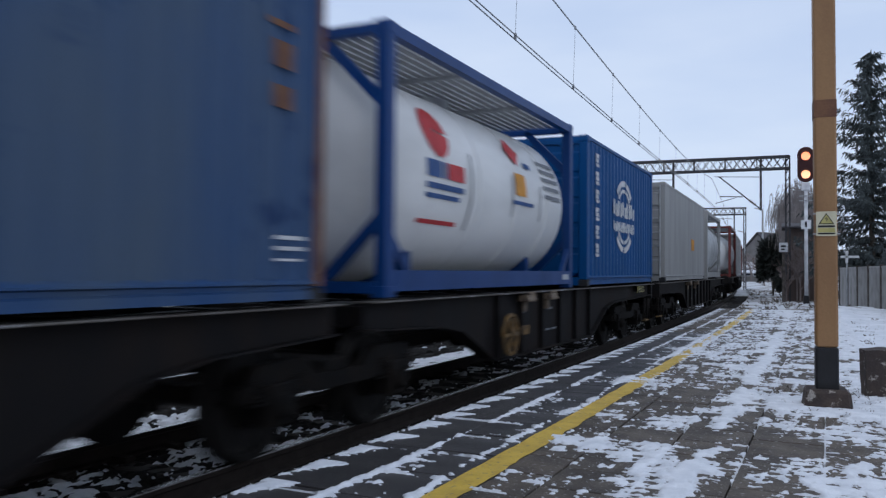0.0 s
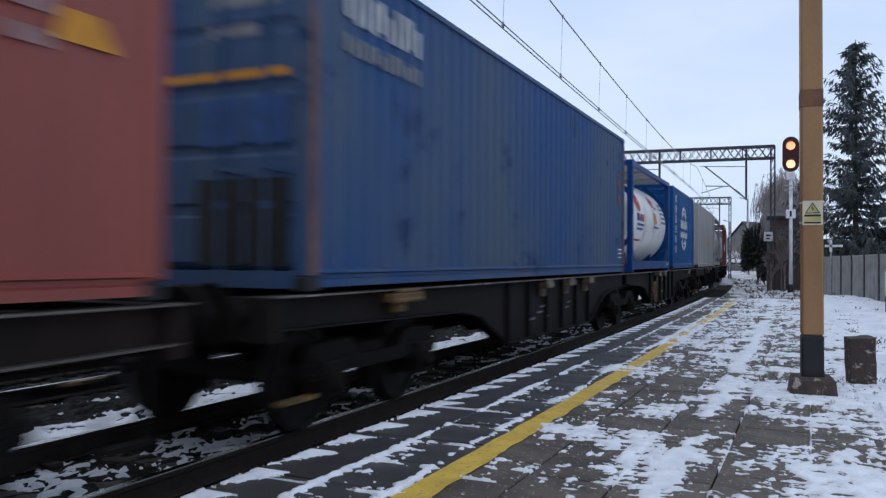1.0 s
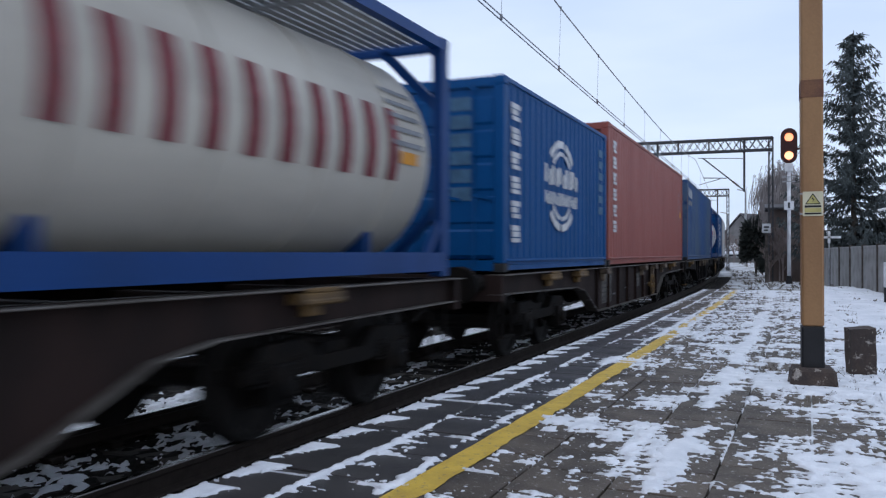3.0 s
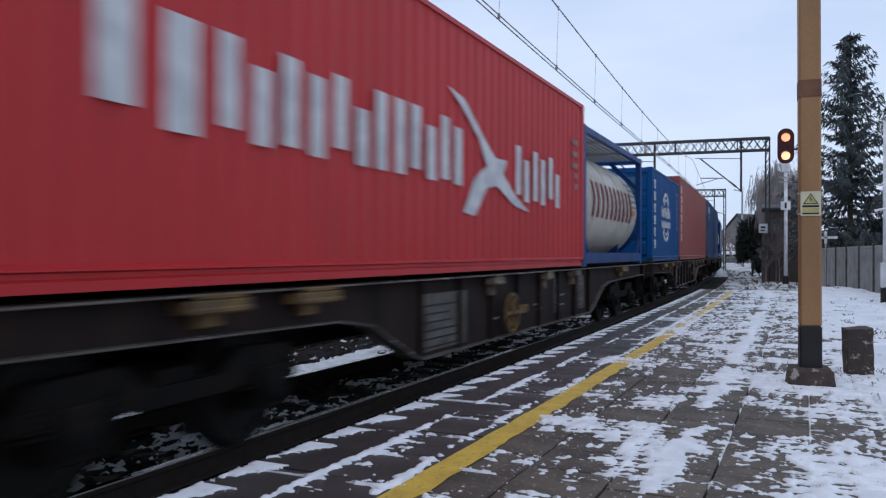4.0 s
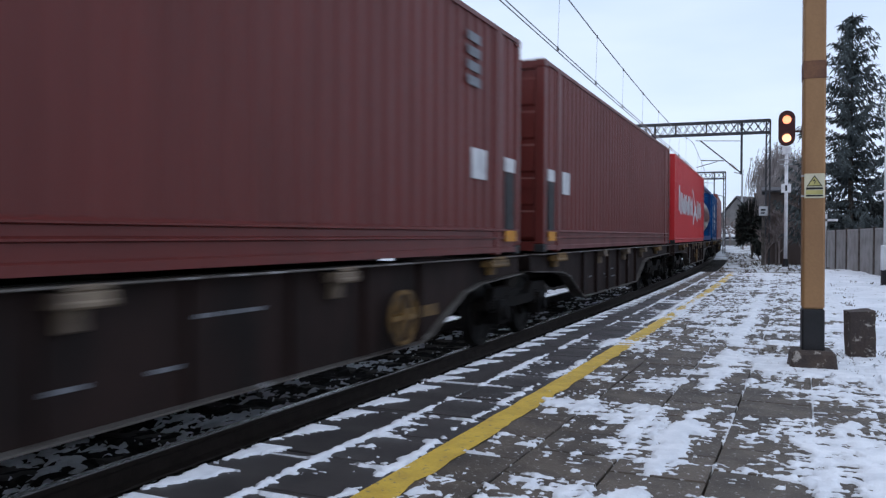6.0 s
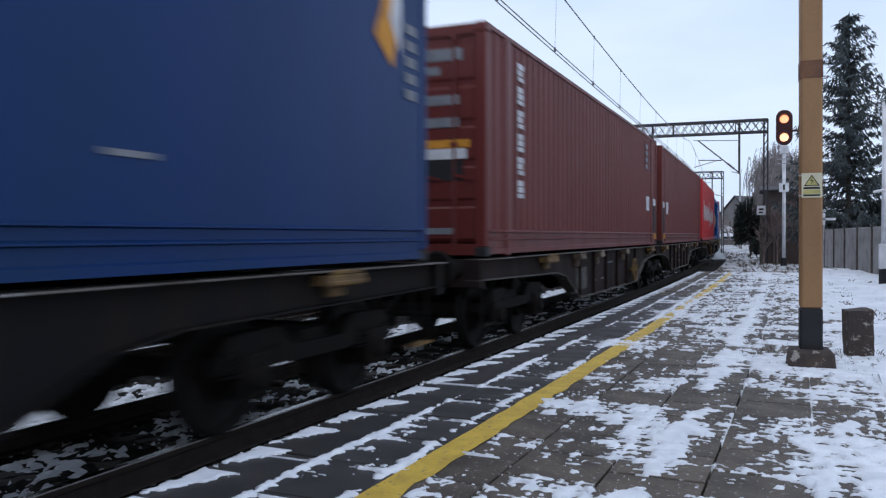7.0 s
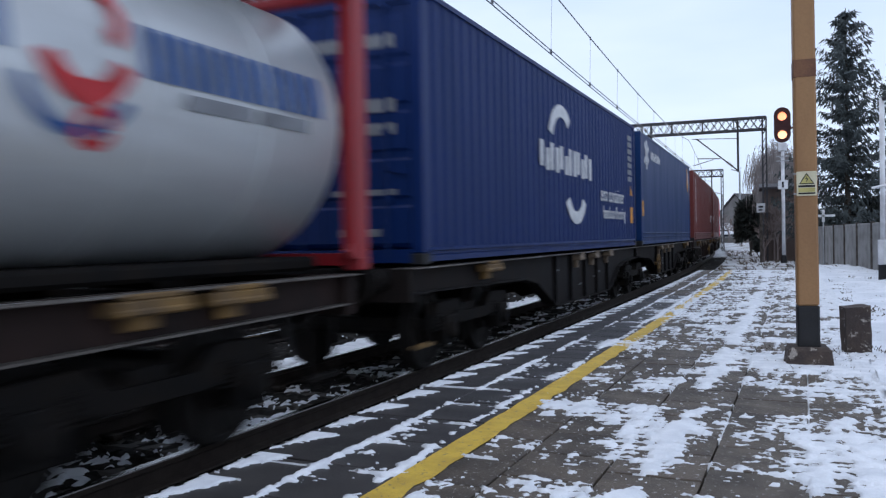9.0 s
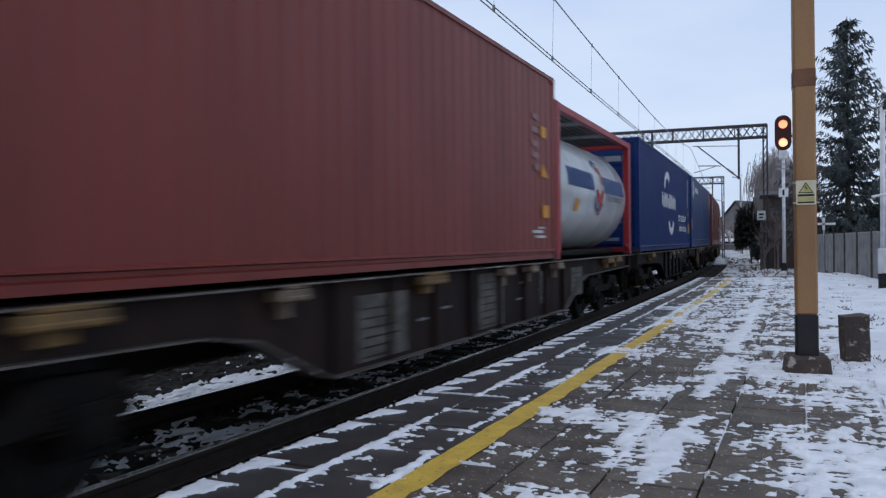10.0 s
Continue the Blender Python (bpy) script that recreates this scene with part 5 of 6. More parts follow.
    wagon((-107.4, -121.6), (-105.2, -123.9), (True, True), M_FRAME_BROWN, "muddy flat wagon carrying a steel tank and a brown-red container",
          fittings=[(-111.4, 0), (-112.8, 0), (-113.9, 0), (-116.3, 1), (-106.8, 1), (-107.6, 1), (-118.9, 0), (-121.0, 1)], plates=[(-111.9, 0.5, 0.35, 0.5), (-114.2, 0.36, 0.9, 0.7), (-117.2, 0.36, 1.0, 0.62), (-109.8, 0.5, 0.8, 0.5)], seed=13)

    # far ahead
    container(84.8, 12.192, 2.591, red_dark, "dark red container far along the train")
    container(64.2, 12.192, 2.591, grey_box, "pale grey container far along the train")
    tank(51.6, 2.75, red_dark, M_TANK_GREY, "grey tank container in a dark red frame", rails=False)
    t, c, r = tank(37.6, 2.591, grey_box, M_TANK_GREY, "grey tank container in a grey frame")
    g = container(30.3, 9.125, 2.591, grey_box, "smooth pale grey container with an orange label", plain=True)
    mark(g, "orange_label", [bar(0.9, 1.6, 0.95, 1.3)], M_ORANGE)
    for k in range(2):
        bm = bmesh.new()
        for i in range(7):
            rod(bm, (0.65, -4.62, 0.2 + 0.36 * i), (1.1, -4.62, 0.2 + 0.36 * i), 0.014)
        rod(bm, (0.65 + 0.45 * k, -4.62, 0.1), (0.65 + 0.45 * k, -4.62, 2.5), 0.018)
        part("ladder", bm, M_GALV, g, "thin steel ladder")
    b = container(19.4, 6.058, 2.591, blue_ship, "short bright blue container with a round white emblem")
    emblem(b, -0.1, 1.36, 0.68)
    mark(b, "side_column", column_blocks(-2.2, 2.35, 6, 0.22, 0.24, 0.08), M_WHITE)
    t, c, r = tank(12.45, 2.591, frame_blue, M_TANK_WHITE, "white tank container in a blue frame with red and blue markings")
    drum_mark(t, c, r, "round_mark", [ring(-1.75, 0.50, 0.30, 0.27, 0, 352)], M_RED_MARK, "round red mark")
    drum_mark(t, c, r, "name_bar", [bar(-2.1, -1.75, -0.02, 0.16), bar(-1.70, -1.62, -0.02, 0.16)], M_BLUE_MARK)
    drum_mark(t, c, r, "name_bar", [bar(-1.58, -1.15, -0.02, 0.16)], M_RED_MARK)
    drum_mark(t, c, r, "text_line", [bar(-2.1, -1.15, -0.14, -0.08), bar(-2.1, -1.25, -0.24, -0.19)], M_BLUE_MARK)
    drum_mark(t, c, r, "red_line", [bar(-2.15, -1.2, -0.52, -0.47)], M_RED_MARK)
    drum_mark(t, c, r, "hazard_diamond", [[(0.45, 0.62), (0.70, 0.40), (0.95, 0.62), (0.70, 0.84)]], M_RED_MARK)
    drum_mark(t, c, r, "hazard_panel", [bar(0.55, 0.95, 0.0, 0.30)], M_ORANGE)
    drum_mark(t, c, r, "text_line", [bar(0.45, 1.25, -0.12, -0.07), bar(1.05, 1.3, 0.42, 0.5)], M_BLUE_MARK)
    drum_mark(t, c, r, "text_line", [bar(1.75, 2.5, 0.05 + 0.13 * i, 0.11 + 0.13 * i) for i in range(5)], M_GREYMARK)
    drum_mark(t, c, r, "strap", [bar(-0.95, -0.90, -0.55, 0.35), bar(0.42, 0.46, -0.3, 0.25), bar(1.55, 1.59, -0.3, 0.2)], M_GALV)
    mark(t, "stencil", [bar(2.5, 2.8, 0.13, 0.21)], M_WHITE, WIDE / 2 + 0.001)
    e = container(5.35, 12.192, 2.896, blue_old, "long weathered blue container with grey rust-streaked wall")
    mark(e, "faded_name", glyph_blocks(-4.1, 2.30, 5, 0.26, 0.34, 0.04), M_PALEMARK)
    mark(e, "rust_streak", [[(5.965, 0.13), (6.09, 0.13), (6.09, 2.7), (6.01, 2.7), (5.99, 1.6)], [(-6.09, 0.13), (-5.97, 0.13), (-6.0, 2.2), (-6.09, 2.5)]], M_RUSTBAND, WIDE / 2 + 0.001, "rust-stained edge")
    mark(e, "faded_name", glyph_blocks(-4.1, 2.02, 6, 0.21, 0.18, 0.04), M_GREYMARK)
    door_mark(e, 12.192, [(-1.0, 1.0, 1.75, 1.82)], M_ORANGE, "orange_stripe")
    door_mark(e, 12.192, [(0.2, 0.9, 2.35, 2.5), (0.2, 0.7, 2.1, 2.2)], M_GREYMARK)
    door_mark(e, 12.192, [(0.1, 0.5, 1.2, 1.6), (0.62, 1.0, 1.2, 1.6)], M_BLUE_MARK, "dark_patch")
    # black bars put the shade over the lower doors into paint
    door_mark(e, 12.192, [(0.08, 0.55, 0.2, 0.92), (0.6, 1.02, 0.2, 0.92)], M_BLACK, "dark_panel")
    mark(e, "rusty_label", [bar(5.45, 5.68, 1.75, 1.95), bar(5.45, 5.68, 1.45, 1.62), bar(5.4, 5.7, 2.05, 2.1)], M_RUSTBAND)
    mark(e, "stencil", [bar(5.5, 5.85, 0.48, 0.51), bar(5.5, 5.85, 0.40, 0.43), bar(5.5, 5.8, 0.32, 0.34)], M_WHITE)

    m = container(-8.38, 12.192, 2.896, red_brown, "long terracotta container with a white column of lettering", fold_depth=0.020)
    corner_data(m, 12.192, 2.896, M_FAINTMARK, back=0.40)
    mark(m, "hazard_label", [[(5.3, 1.42), (5.72, 1.42), (5.6, 1.60), (5.35, 1.60)]], M_ORANGE, label="yellow label")
    mark(m, "name_column", column_blocks(-5.25, 2.58, 6, 0.34, 0.25, 0.08), M_WHITE)
    q = container(-20.66, 6.058, 2.591, blue_ship, "short bright blue container with a round white emblem")
    emblem(q, -0.24, 1.33, 0.68)
    mark(q, "side_column", column_blocks(-2.38, 2.28, 6, 0.34, 0.24, 0.09), M_WHITE)
    mark(q, "stencil", [bar(2.35, 2.7, 1.0 + 0.22 * i, 1.14 + 0.22 * i) for i in range(6)], M_SKYMARK)
    door_mark(q, 6.058, [(0.45, 0.75, 0.95 + 0.24 * i, 1.13 + 0.24 * i) for i in range(6)], M_SKYMARK)
    t, c, r = tank(-28.5, 2.591, frame_blue, M_TANK_CREAM, "cream tank container in a blue frame with maroon blocks")
    shapes = []
    for i in range(5):
        y = -2.1 + i * 0.86
        shapes += [bar(y, y + 0.18, -0.30, 0.40), bar(y + 0.42, y + 0.60, -0.30, 0.40)]
    drum_mark(t, c, r, "name_block", shapes, M_MAROON, "plain maroon painted bars")
    drum_mark(t, c, r, "text_line", [bar(1.85, 2.5, 0.05 + 0.14 * i, 0.10 + 0.14 * i) for i in range(5)], M_GREYMARK)
    drum_mark(t, c, r, "hazard_panel", [bar(2.0, 2.35, -0.12, 0.0)], M_ORANGE)
    s = container(-34.66, 12.192, 2.896, red_bright, "long bright red container with large white blocks and a figure")
    shapes = glyph_blocks_rising(s)
    corner_data(s, 12.192, 2.896, M_FAINTMARK)
    door_mark(s, 12.192, [(0.62, 0.74, 1.2 + 0.2 * i, 1.36 + 0.2 * i) for i in range(7)], M_GREYMARK)
    ra = container(-48.27, 13.716, 2.896, red_dark, "extra-long oxblood container with ridged base rail", sill=0.33, inset_posts=True)
    rb = container(-63.1, 13.716, 2.896, red_dark, "extra-long oxblood container with a white column of lettering", sill=0.33, inset_posts=True)
    for k, e in ((1, ra), (0, rb)):
        end = -1 if k else 1
        mark(e, "dark_panel", [bar(end * 6.45 - 0.17, end * 6.45 + 0.17, 0.33, 1.07)], M_BLACK, label="black tall panel")
        mark(e, "pale_patch", [bar(end * 6.45 - 0.19, end * 6.45 + 0.19, 1.08, 1.26)], M_WHITE)
        mark(e, "orange_label", [bar(end * 6.45 - 0.2, end * 6.45 + 0.2, 0.17, 0.31)], M_ORANGE, WIDE / 2 + 0.013)
        mark(e, "data_panel", [bar(end * (5.36 + 0.2 * k) - 0.23, end * (5.36 + 0.2 * k) + 0.23, 0.92, 1.28)], M_WHITE)
    mark(rb, "stencil", [bar(5.0, 5.4, 2.0 + 0.17 * i, 2.11 + 0.17 * i) for i in range(4)], M_GREYMARK)
    mark(rb, "name_column", column_blocks(-5.35, 2.62, 6, 0.26, 0.25, 0.07), M_WHITE)
    door_mark(rb, 13.716, [(-0.9, 0.9, 2.45, 2.60), (0.1, 0.6, 2.28, 2.38), (-0.9, -0.3, 1.9, 2.0), (0.15, 0.85, 1.9, 2.02), (-0.9, -0.3, 1.7, 1.8), (0.15, 0.85, 1.62, 1.74), (0.35, 0.8, 0.28, 0.36)], M_GREYMARK)
    door_mark(rb, 13.716, [(-1.0, 1.0, 1.36, 1.46)], M_ORANGE, "orange_stripe")
    door_mark(rb, 13.716, [(0.2, 0.95, 1.22, 1.35)], M_WHITE, "pale_patch")
    door_mark(rb, 13.716, [(0.25, 0.9, 0.95, 1.21)], M_BLACK, "dark_panel")
    ka = container(-78.5, 12.192, 2.896, blue_plain, "long smooth blue container with white emblem shapes", sill=0.34, plain=True)
    for off, sc in ((-5.1, 1.0),):
        mark(ka, "emblem", [bar(off - 0.1, off + 0.1, 2.0, 2.75), [(off - 0.45, 2.2), (off - 0.3, 2.1), (off + 0.42, 2.55), (off + 0.3, 2.66)], [(off - 0.4, 2.62), (off - 0.28, 2.7), (off + 0.42, 2.25), (off + 0.3, 2.12)], ring(off, 2.37, 0.22, 0.2, 0, 340)], M_WHITE)
        mark(ka, "name_block", glyph_blocks(off + 2.6, 2.3, 7, 0.22, 0.24, 0.05), M_WHITE)
    mark(ka, "picture_mark", [[(5.0, 2.1), (5.35, 1.85), (5.45, 2.3), (5.3, 2.7), (5.1, 2.75), (5.15, 2.4)]], M_ORANGE, label="orange and white decal")
    mark(ka, "picture_mark", [[(5.28, 2.3), (5.5, 2.0), (5.52, 2.5), (5.4, 2.7)]], M_WHITE, WIDE / 2 + 0.001)
    mark(ka, "stencil", [bar(5.62, 5.85, 1.6 + 0.16 * i, 1.7 + 0.16 * i) for i in range(5)], M_GREYMARK)
    mark(ka, "scuff", [bar(1.9, 2.3, 0.72, 0.76)], M_GREYMARK)
    mark(ka, "orange_label", [bar(-5.95, -5.72, 0.75, 1.15)], M_ORANGE)
    kb = container(-91.57, 12.192, 2.896, blue_navy, "long navy container with white name blocks and arcs")
    mark(kb, "arc", [ring(-0.6, 1.78, 0.66, 0.20, 45, 165, squash=1.2)], M_WHITE)
    mark(kb, "arc", [ring(0.35, 1.12, 0.64, 0.22, 205, 335, squash=1.2)], M_WHITE)
    mark(kb, "name_block", glyph_blocks(1.5, 1.31, 6, 0.50, 0.45, 0.07), M_WHITE)
    lettering(kb, "eco container", 2.3, 0.97, 0.45)
    lettering(kb, "bamboo flooring", 2.5, 0.62, 0.37)
    mark(kb, "orange_label", [bar(5.45, 5.75, 0.55, 0.92)], M_ORANGE)
    mark(kb, "orange_label", [[(5.45, 1.2), (5.75, 1.2), (5.5, 1.42)]], M_ORANGE)
    mark(kb, "stencil", [bar(5.2, 5.65, 1.52 + 0.16 * i, 1.63 + 0.16 * i) for i in range(7)], M_GREYMARK)
    door_mark(kb, 12.192, [(-0.9, 0.9, 2.30, 2.44), (-0.9, 0.0, 2.1, 2.2), (0.1, 0.9, 1.62, 1.76), (-0.8, -0.2, 1.62, 1.74), (0.1, 0.9, 1.38, 1.5), (-0.8, -0.1, 1.36, 1.46), (0.1, 0.9, 0.74, 0.8), (0.2, 0.7, 0.3, 0.38)], M_GREYMARK)
    t, c, r = tank(-104.88, 2.591, frame_red, M_TANK_GREY, "brushed steel tank container in a red frame with blue blocks", walkway=M_CAST, rails=False, length=6.55, post=0.26)
    n1 = [bar(-2.3 + 0.34 * i + 0.17 * k, -2.19 + 0.34 * i + 0.17 * k, 0.02, 0.36) for i in range(6) for k in range(2)]
    n2 = [bar(0.62 + 0.29 * i + 0.15 * k, 0.72 + 0.29 * i + 0.15 * k, 0.02, 0.36) for i in range(7) for k in range(2)]
    drum_mark(t, c, r, "name_block", n1 + n2, M_BLUE_MARK, "blue block lettering")
    drum_mark(t, c, r, "swirl", [ring(0.2, 0.16, 0.36, 0.14, 200, 340), ring(0.3, 0.34, 0.22, 0.10, -60, 120)], M_RED_MARK)
    drum_mark(t, c, r, "swirl", [ring(0.15, 0.05, 0.44, 0.07, 200, 330), ring(0.2, 0.46, 0.24, 0.08, 40, 160)], M_BLUE_MARK)
    drum_mark(t, c, r, "hazard_panel", [bar(-1.75, -1.45, -0.42, -0.20)], M_ORANGE)
    drum_mark(t, c, r, "round_label", [ring(0.28, -0.32, 0.14, 0.06, 0, 350)], M_RED_MARK)
    drum_mark(t, c, r, "text_line", [bar(1.0, 1.7, -0.12, -0.02), bar(1.8, 2.4, -0.12, -0.02)], M_GREYMARK)
    z = container(-111.55, 12.192, 2.896, red_late, "long brown-red container with yellow labels", fold_depth=0.020)
    corner_data(z, 12.192, 2.896, M_FAINTMARK, back=0.42)
    mark(z, "hazard_label", [[(5.35, 1.28), (5.72, 1.28), (5.42, 1.48)], bar(5.35, 5.6, 1.88, 2.05), bar(5.4, 5.75, 0.66, 0.85)], M_ORANGE, label="yellow label")
    mark(z, "stencil", [bar(4.9, 5.4, 0.42, 0.465), bar(5.05, 5.55, 0.35, 0.385), bar(5.2, 5.5, 0.49, 0.515)], M_WHITE)


def emblem(root, y, z, rad):
    """A globe-like ring broken by two rows of blocks."""
    wide = rad * 1.28
    for r, w, dz in ((rad, 0.17, 0.05), (rad * 0.76, 0.10, 0.04)):
        mark(root, "emblem_arc", [ring(y, z + dz, r, rad * w, 35, 75, squash=1.25), ring(y, z + dz, r, rad * w, 82, 142, squash=1.25), ring(y, z - dz, r, rad * w, 218, 262, squash=1.25), ring(y, z - dz, r, rad * w, 270, 322, squash=1.25)], M_WHITE)
    mark(root, "emblem_block", glyph_blocks(y + wide * 1.12, z - 0.02, 5, wide * 0.40, rad * 0.46, wide * 0.05) + glyph_blocks(y + wide * 1.1, z - 0.32, 8, wide * 0.23, rad * 0.30, wide * 0.045), M_WHITE)


def glyph_blocks_rising(root):
    """White blocks and a long-limbed bird-like shape on the red wall."""
    tall = glyph_blocks(-3.98, 1.0, 1, 0.85, 0.96, 0.1)
    mid = glyph_blocks(0.45, 1.02, 6, 0.58, 0.73, 0.15)
    end = glyph_blocks(4.5, 0.97, 3, 0.58, 0.76, 0.2)
    mark(root, "name_block", tall + mid + end, M_WHITE, label="white block lettering")
    mark(root, "bird_shape", [[(0.05, 2.1), (0.5, 2.04), (1.2, 1.64), (1.55, 1.46), (2.0, 1.47), (1.85, 1.28), (2.3, 1.05), (2.95, 0.83), (2.3, 0.89), (1.6, 1.11), (1.25, 1.05), (0.85, 0.69), (0.5, 0.72), (0.85, 1.14), (1.25, 1.33), (1.0, 1.62), (0.5, 1.9)]], M_WHITE)


def lettering(root, words, y, z, size):
    """Readable words painted on the trackside wall, read from rear to front."""
    cu = bpy.data.curves.new("words", "FONT")
    cu.body, cu.size, cu.extrude = words, size, 0.002
    cu.space_character = 0.95
    tmp = bpy.data.objects.new("words", cu)
    scene.collection.objects.link(tmp)
    me = bpy.data.meshes.new_from_object(tmp.evaluated_get(bpy.context.evaluated_depsgraph_get()))
    bpy.data.objects.remove(tmp)
    me.materials.clear()
    me.materials.append(M_WHITE)
    ob = new("words", me)
    ob.parent = root
    ob.matrix_basis = Matrix.Translation((WIDE / 2 - 0.002, y, z)) @ pose(0, 0, 0, 90, 0, 90)
    return ob


build_train()

# ---- trees, buildings and distance ----
def leaf_cloud(name, spots, size, mat, rnd, parent, label="", flat=0.5):
    """Many small crossed blades at given places with given directions."""
    verts, faces = [], []
    for p, d in spots:
        d = d.normalized()
        s = d.orthogonal().normalized()
        s.rotate(Matrix.Rotation(rnd.uniform(0, 6.28), 3, d))
        l, w = size * rnd.uniform(0.6, 1.3), size * flat * rnd.uniform(0.25, 0.5)
        i = len(verts)
        verts.extend([p - s * w, p + s * w, p + d * l + s * w * 0.3, p + d * l * 1.15 - s * w * 0.1])
        faces.append((i, i + 1, i + 2, i + 3))
    me = bpy.data.meshes.new(name)
    me.from_pydata([tuple(v) for v in verts], [], faces)
    me.materials.append(mat)
    ob = new(name, me)
    ob.parent = parent
    return tagged(ob, label)


def spruce(x, y, height, spread, seed, label):
    root = thing("spruce_tree", label, "tree")
    root.matrix_basis = Matrix.Translation((x, y, -0.3))
    rnd = random.Random(seed)
    bm = bmesh.new()
    rod(bm, (0, 0, 0), (0, 0, height), 0.18, 0.015, 9)
    part("trunk", bm, M_BARK, root)
    wood = bmesh.new()
    green, snowy = [], []
    z = 0.9
    while z < height - 0.15:
        u = z / height
        reach = spread * (1 - u) ** 0.72 + 0.06
        for k in range(rnd.randint(5, 8)):
            a = rnd.uniform(0, 6.28)
            r = reach * rnd.uniform(0.35, 1.25)
            rise = 0.35 * u + 0.02 - 0.15 * (1 - u)
            prev = Vector((0, 0, z))
            n = max(3, int(r / 0.16))
            for j in range(1, n + 1):
                f = j / n
                p = Vector((math.cos(a) * r * f, math.sin(a) * r * f, z + r * (rise * f - 0.42 * (1 - u * 0.8) * f * (1 - f) * 1.4 + 0.10 * f * f)))
                if j % 2 == 0 or j == n:
                    rod(wood, prev, p, 0.012 * (1.2 - f) + 0.004, None, 3)
                    prev = p
                out = Vector((math.cos(a), math.sin(a), 0.1))
                for _ in range(7):
                    side = Vector((-out.y, out.x, 0)) * rnd.choice((-1, 1)) * rnd.uniform(0.3, 1)
                    d = out * rnd.uniform(0.2, 1) + side + Vector((0, 0, -rnd.uniform(0.1, 2.0)))
                    q = p + Vector((rnd.gauss(0, 0.08), rnd.gauss(0, 0.08), rnd.gauss(-0.03, 0.06)))
                    (snowy if rnd.random() < 0.022 else green).append((q, d))
        z += rnd.uniform(0.22, 0.42)
    part("branchwork", wood, M_BARK, root)
    leaf_cloud("crown", green, 0.27, M_NEEDLE, rnd, root, "dark drooping needles", 0.42)
    leaf_cloud("snowy_foliage", snowy, 0.15, M_SNOWY_NEEDLE, rnd, root, "snow-dusted twigs", 0.5)


spruce(1.62, 44.0, 12.4, 3.5, 5, "tall dark spruce with drooping snow-dusted branches behind the fence")
spruce(4.4, 46.5, 10.6, 3.0, 8, "dark spruce beside a taller one behind the fence")


def bare_tree(x, y, height, seed, label, base=0.09, spreadness=0.5, z=-0.35):
    root = thing("bare_tree", label, "tree")
    root.matrix_basis = Matrix.Translation((x, y, z))
    rnd = random.Random(seed)
    limbs, twigs = bmesh.new(), bmesh.new()
    def grow(p, d, length, r, depth):
        q = p + d * length
        rod(limbs if depth < 2 else twigs, p, q, r, r * 0.62, 5 if depth < 2 else 3)
        if depth == 4:
            return
        for _ in range(4 if depth else 5):
            s = p.lerp(q, rnd.uniform(0.45, 1.0))
            nd = (d + Vector((rnd.gauss(0, spreadness), rnd.gauss(0, spreadness), rnd.gauss(0.1, 0.2)))).normalized()
            grow(s, nd, length * rnd.uniform(0.5, 0.75), r * 0.62, depth + 1)
    grow(Vector((0, 0, 0)), Vector((0, 0, 1)), height * 0.42, base, 0)
    part("trunk", limbs, M_TWIG, root)
    tagged(part("twig_mass", twigs, M_TWIG, root), kind="stuff")


def bush(x, y, rx, rz, seed, label):
    root = thing("bush", label, "bush")
    root.matrix_basis = Matrix.Translation((x, y, -0.35))
    rnd = random.Random(seed)
    stems = bmesh.new()
    spots = []
    for _ in range(5200):
        a, b = rnd.uniform(0, 6.28), math.acos(rnd.uniform(-0.6, 1))
        rad = (0.65 + 0.35 * rnd.random()) * (1 + 0.25 * noise.noise((math.cos(a) * 2 + seed, math.sin(a) * 2, b * 2)))
        d = Vector((math.cos(a) * math.sin(b), math.sin(a) * math.sin(b), math.cos(b)))
        spots.append((Vector((d.x * rx * rad, d.y * rx * rad, rz * 0.55 + d.z * rz * 0.5 * rad)), d + Vector((rnd.gauss(0, 0.5), rnd.gauss(0, 0.5), rnd.gauss(0, 0.5)))))
    for _ in range(9):
        a = rnd.uniform(0, 6.28)
        rod(stems, (0, 0, 0), (math.cos(a) * rx * 0.5, math.sin(a) * rx * 0.5, rz * 0.7), 0.03, 0.012, 5)
    part("stems", stems, M_BARK, root)
    leaf_cloud("leaves", spots, 0.22, M_BUSH, rnd, root, "dense dark leaves", 0.9)


bush(-3.85, 60, 1.02, 3.9, 3, "round dark evergreen bush beside the line")
bush(-2.7, 57, 0.7, 1.6, 4, "low dark evergreen bush beside the line")
bush(2.75, 45.2, 1.5, 3.1, 6, "dark evergreen hedge behind the concrete fence")
for x, y, h, s in ((-3.6, 63, 4.6, 4), (-2.5, 53, 3.6, 7), (-0.6, 49, 4.2, 9), (-1.9, 49, 3.6, 12), (-1.3, 48.6, 3.8, 13), (-2.4, 48.4, 2.6, 14), (-1.7, 48.2, 2.9, 19)):
    bare_tree(x, y, h, s, "bare brown shrub beside the line", 0.05, 0.36)


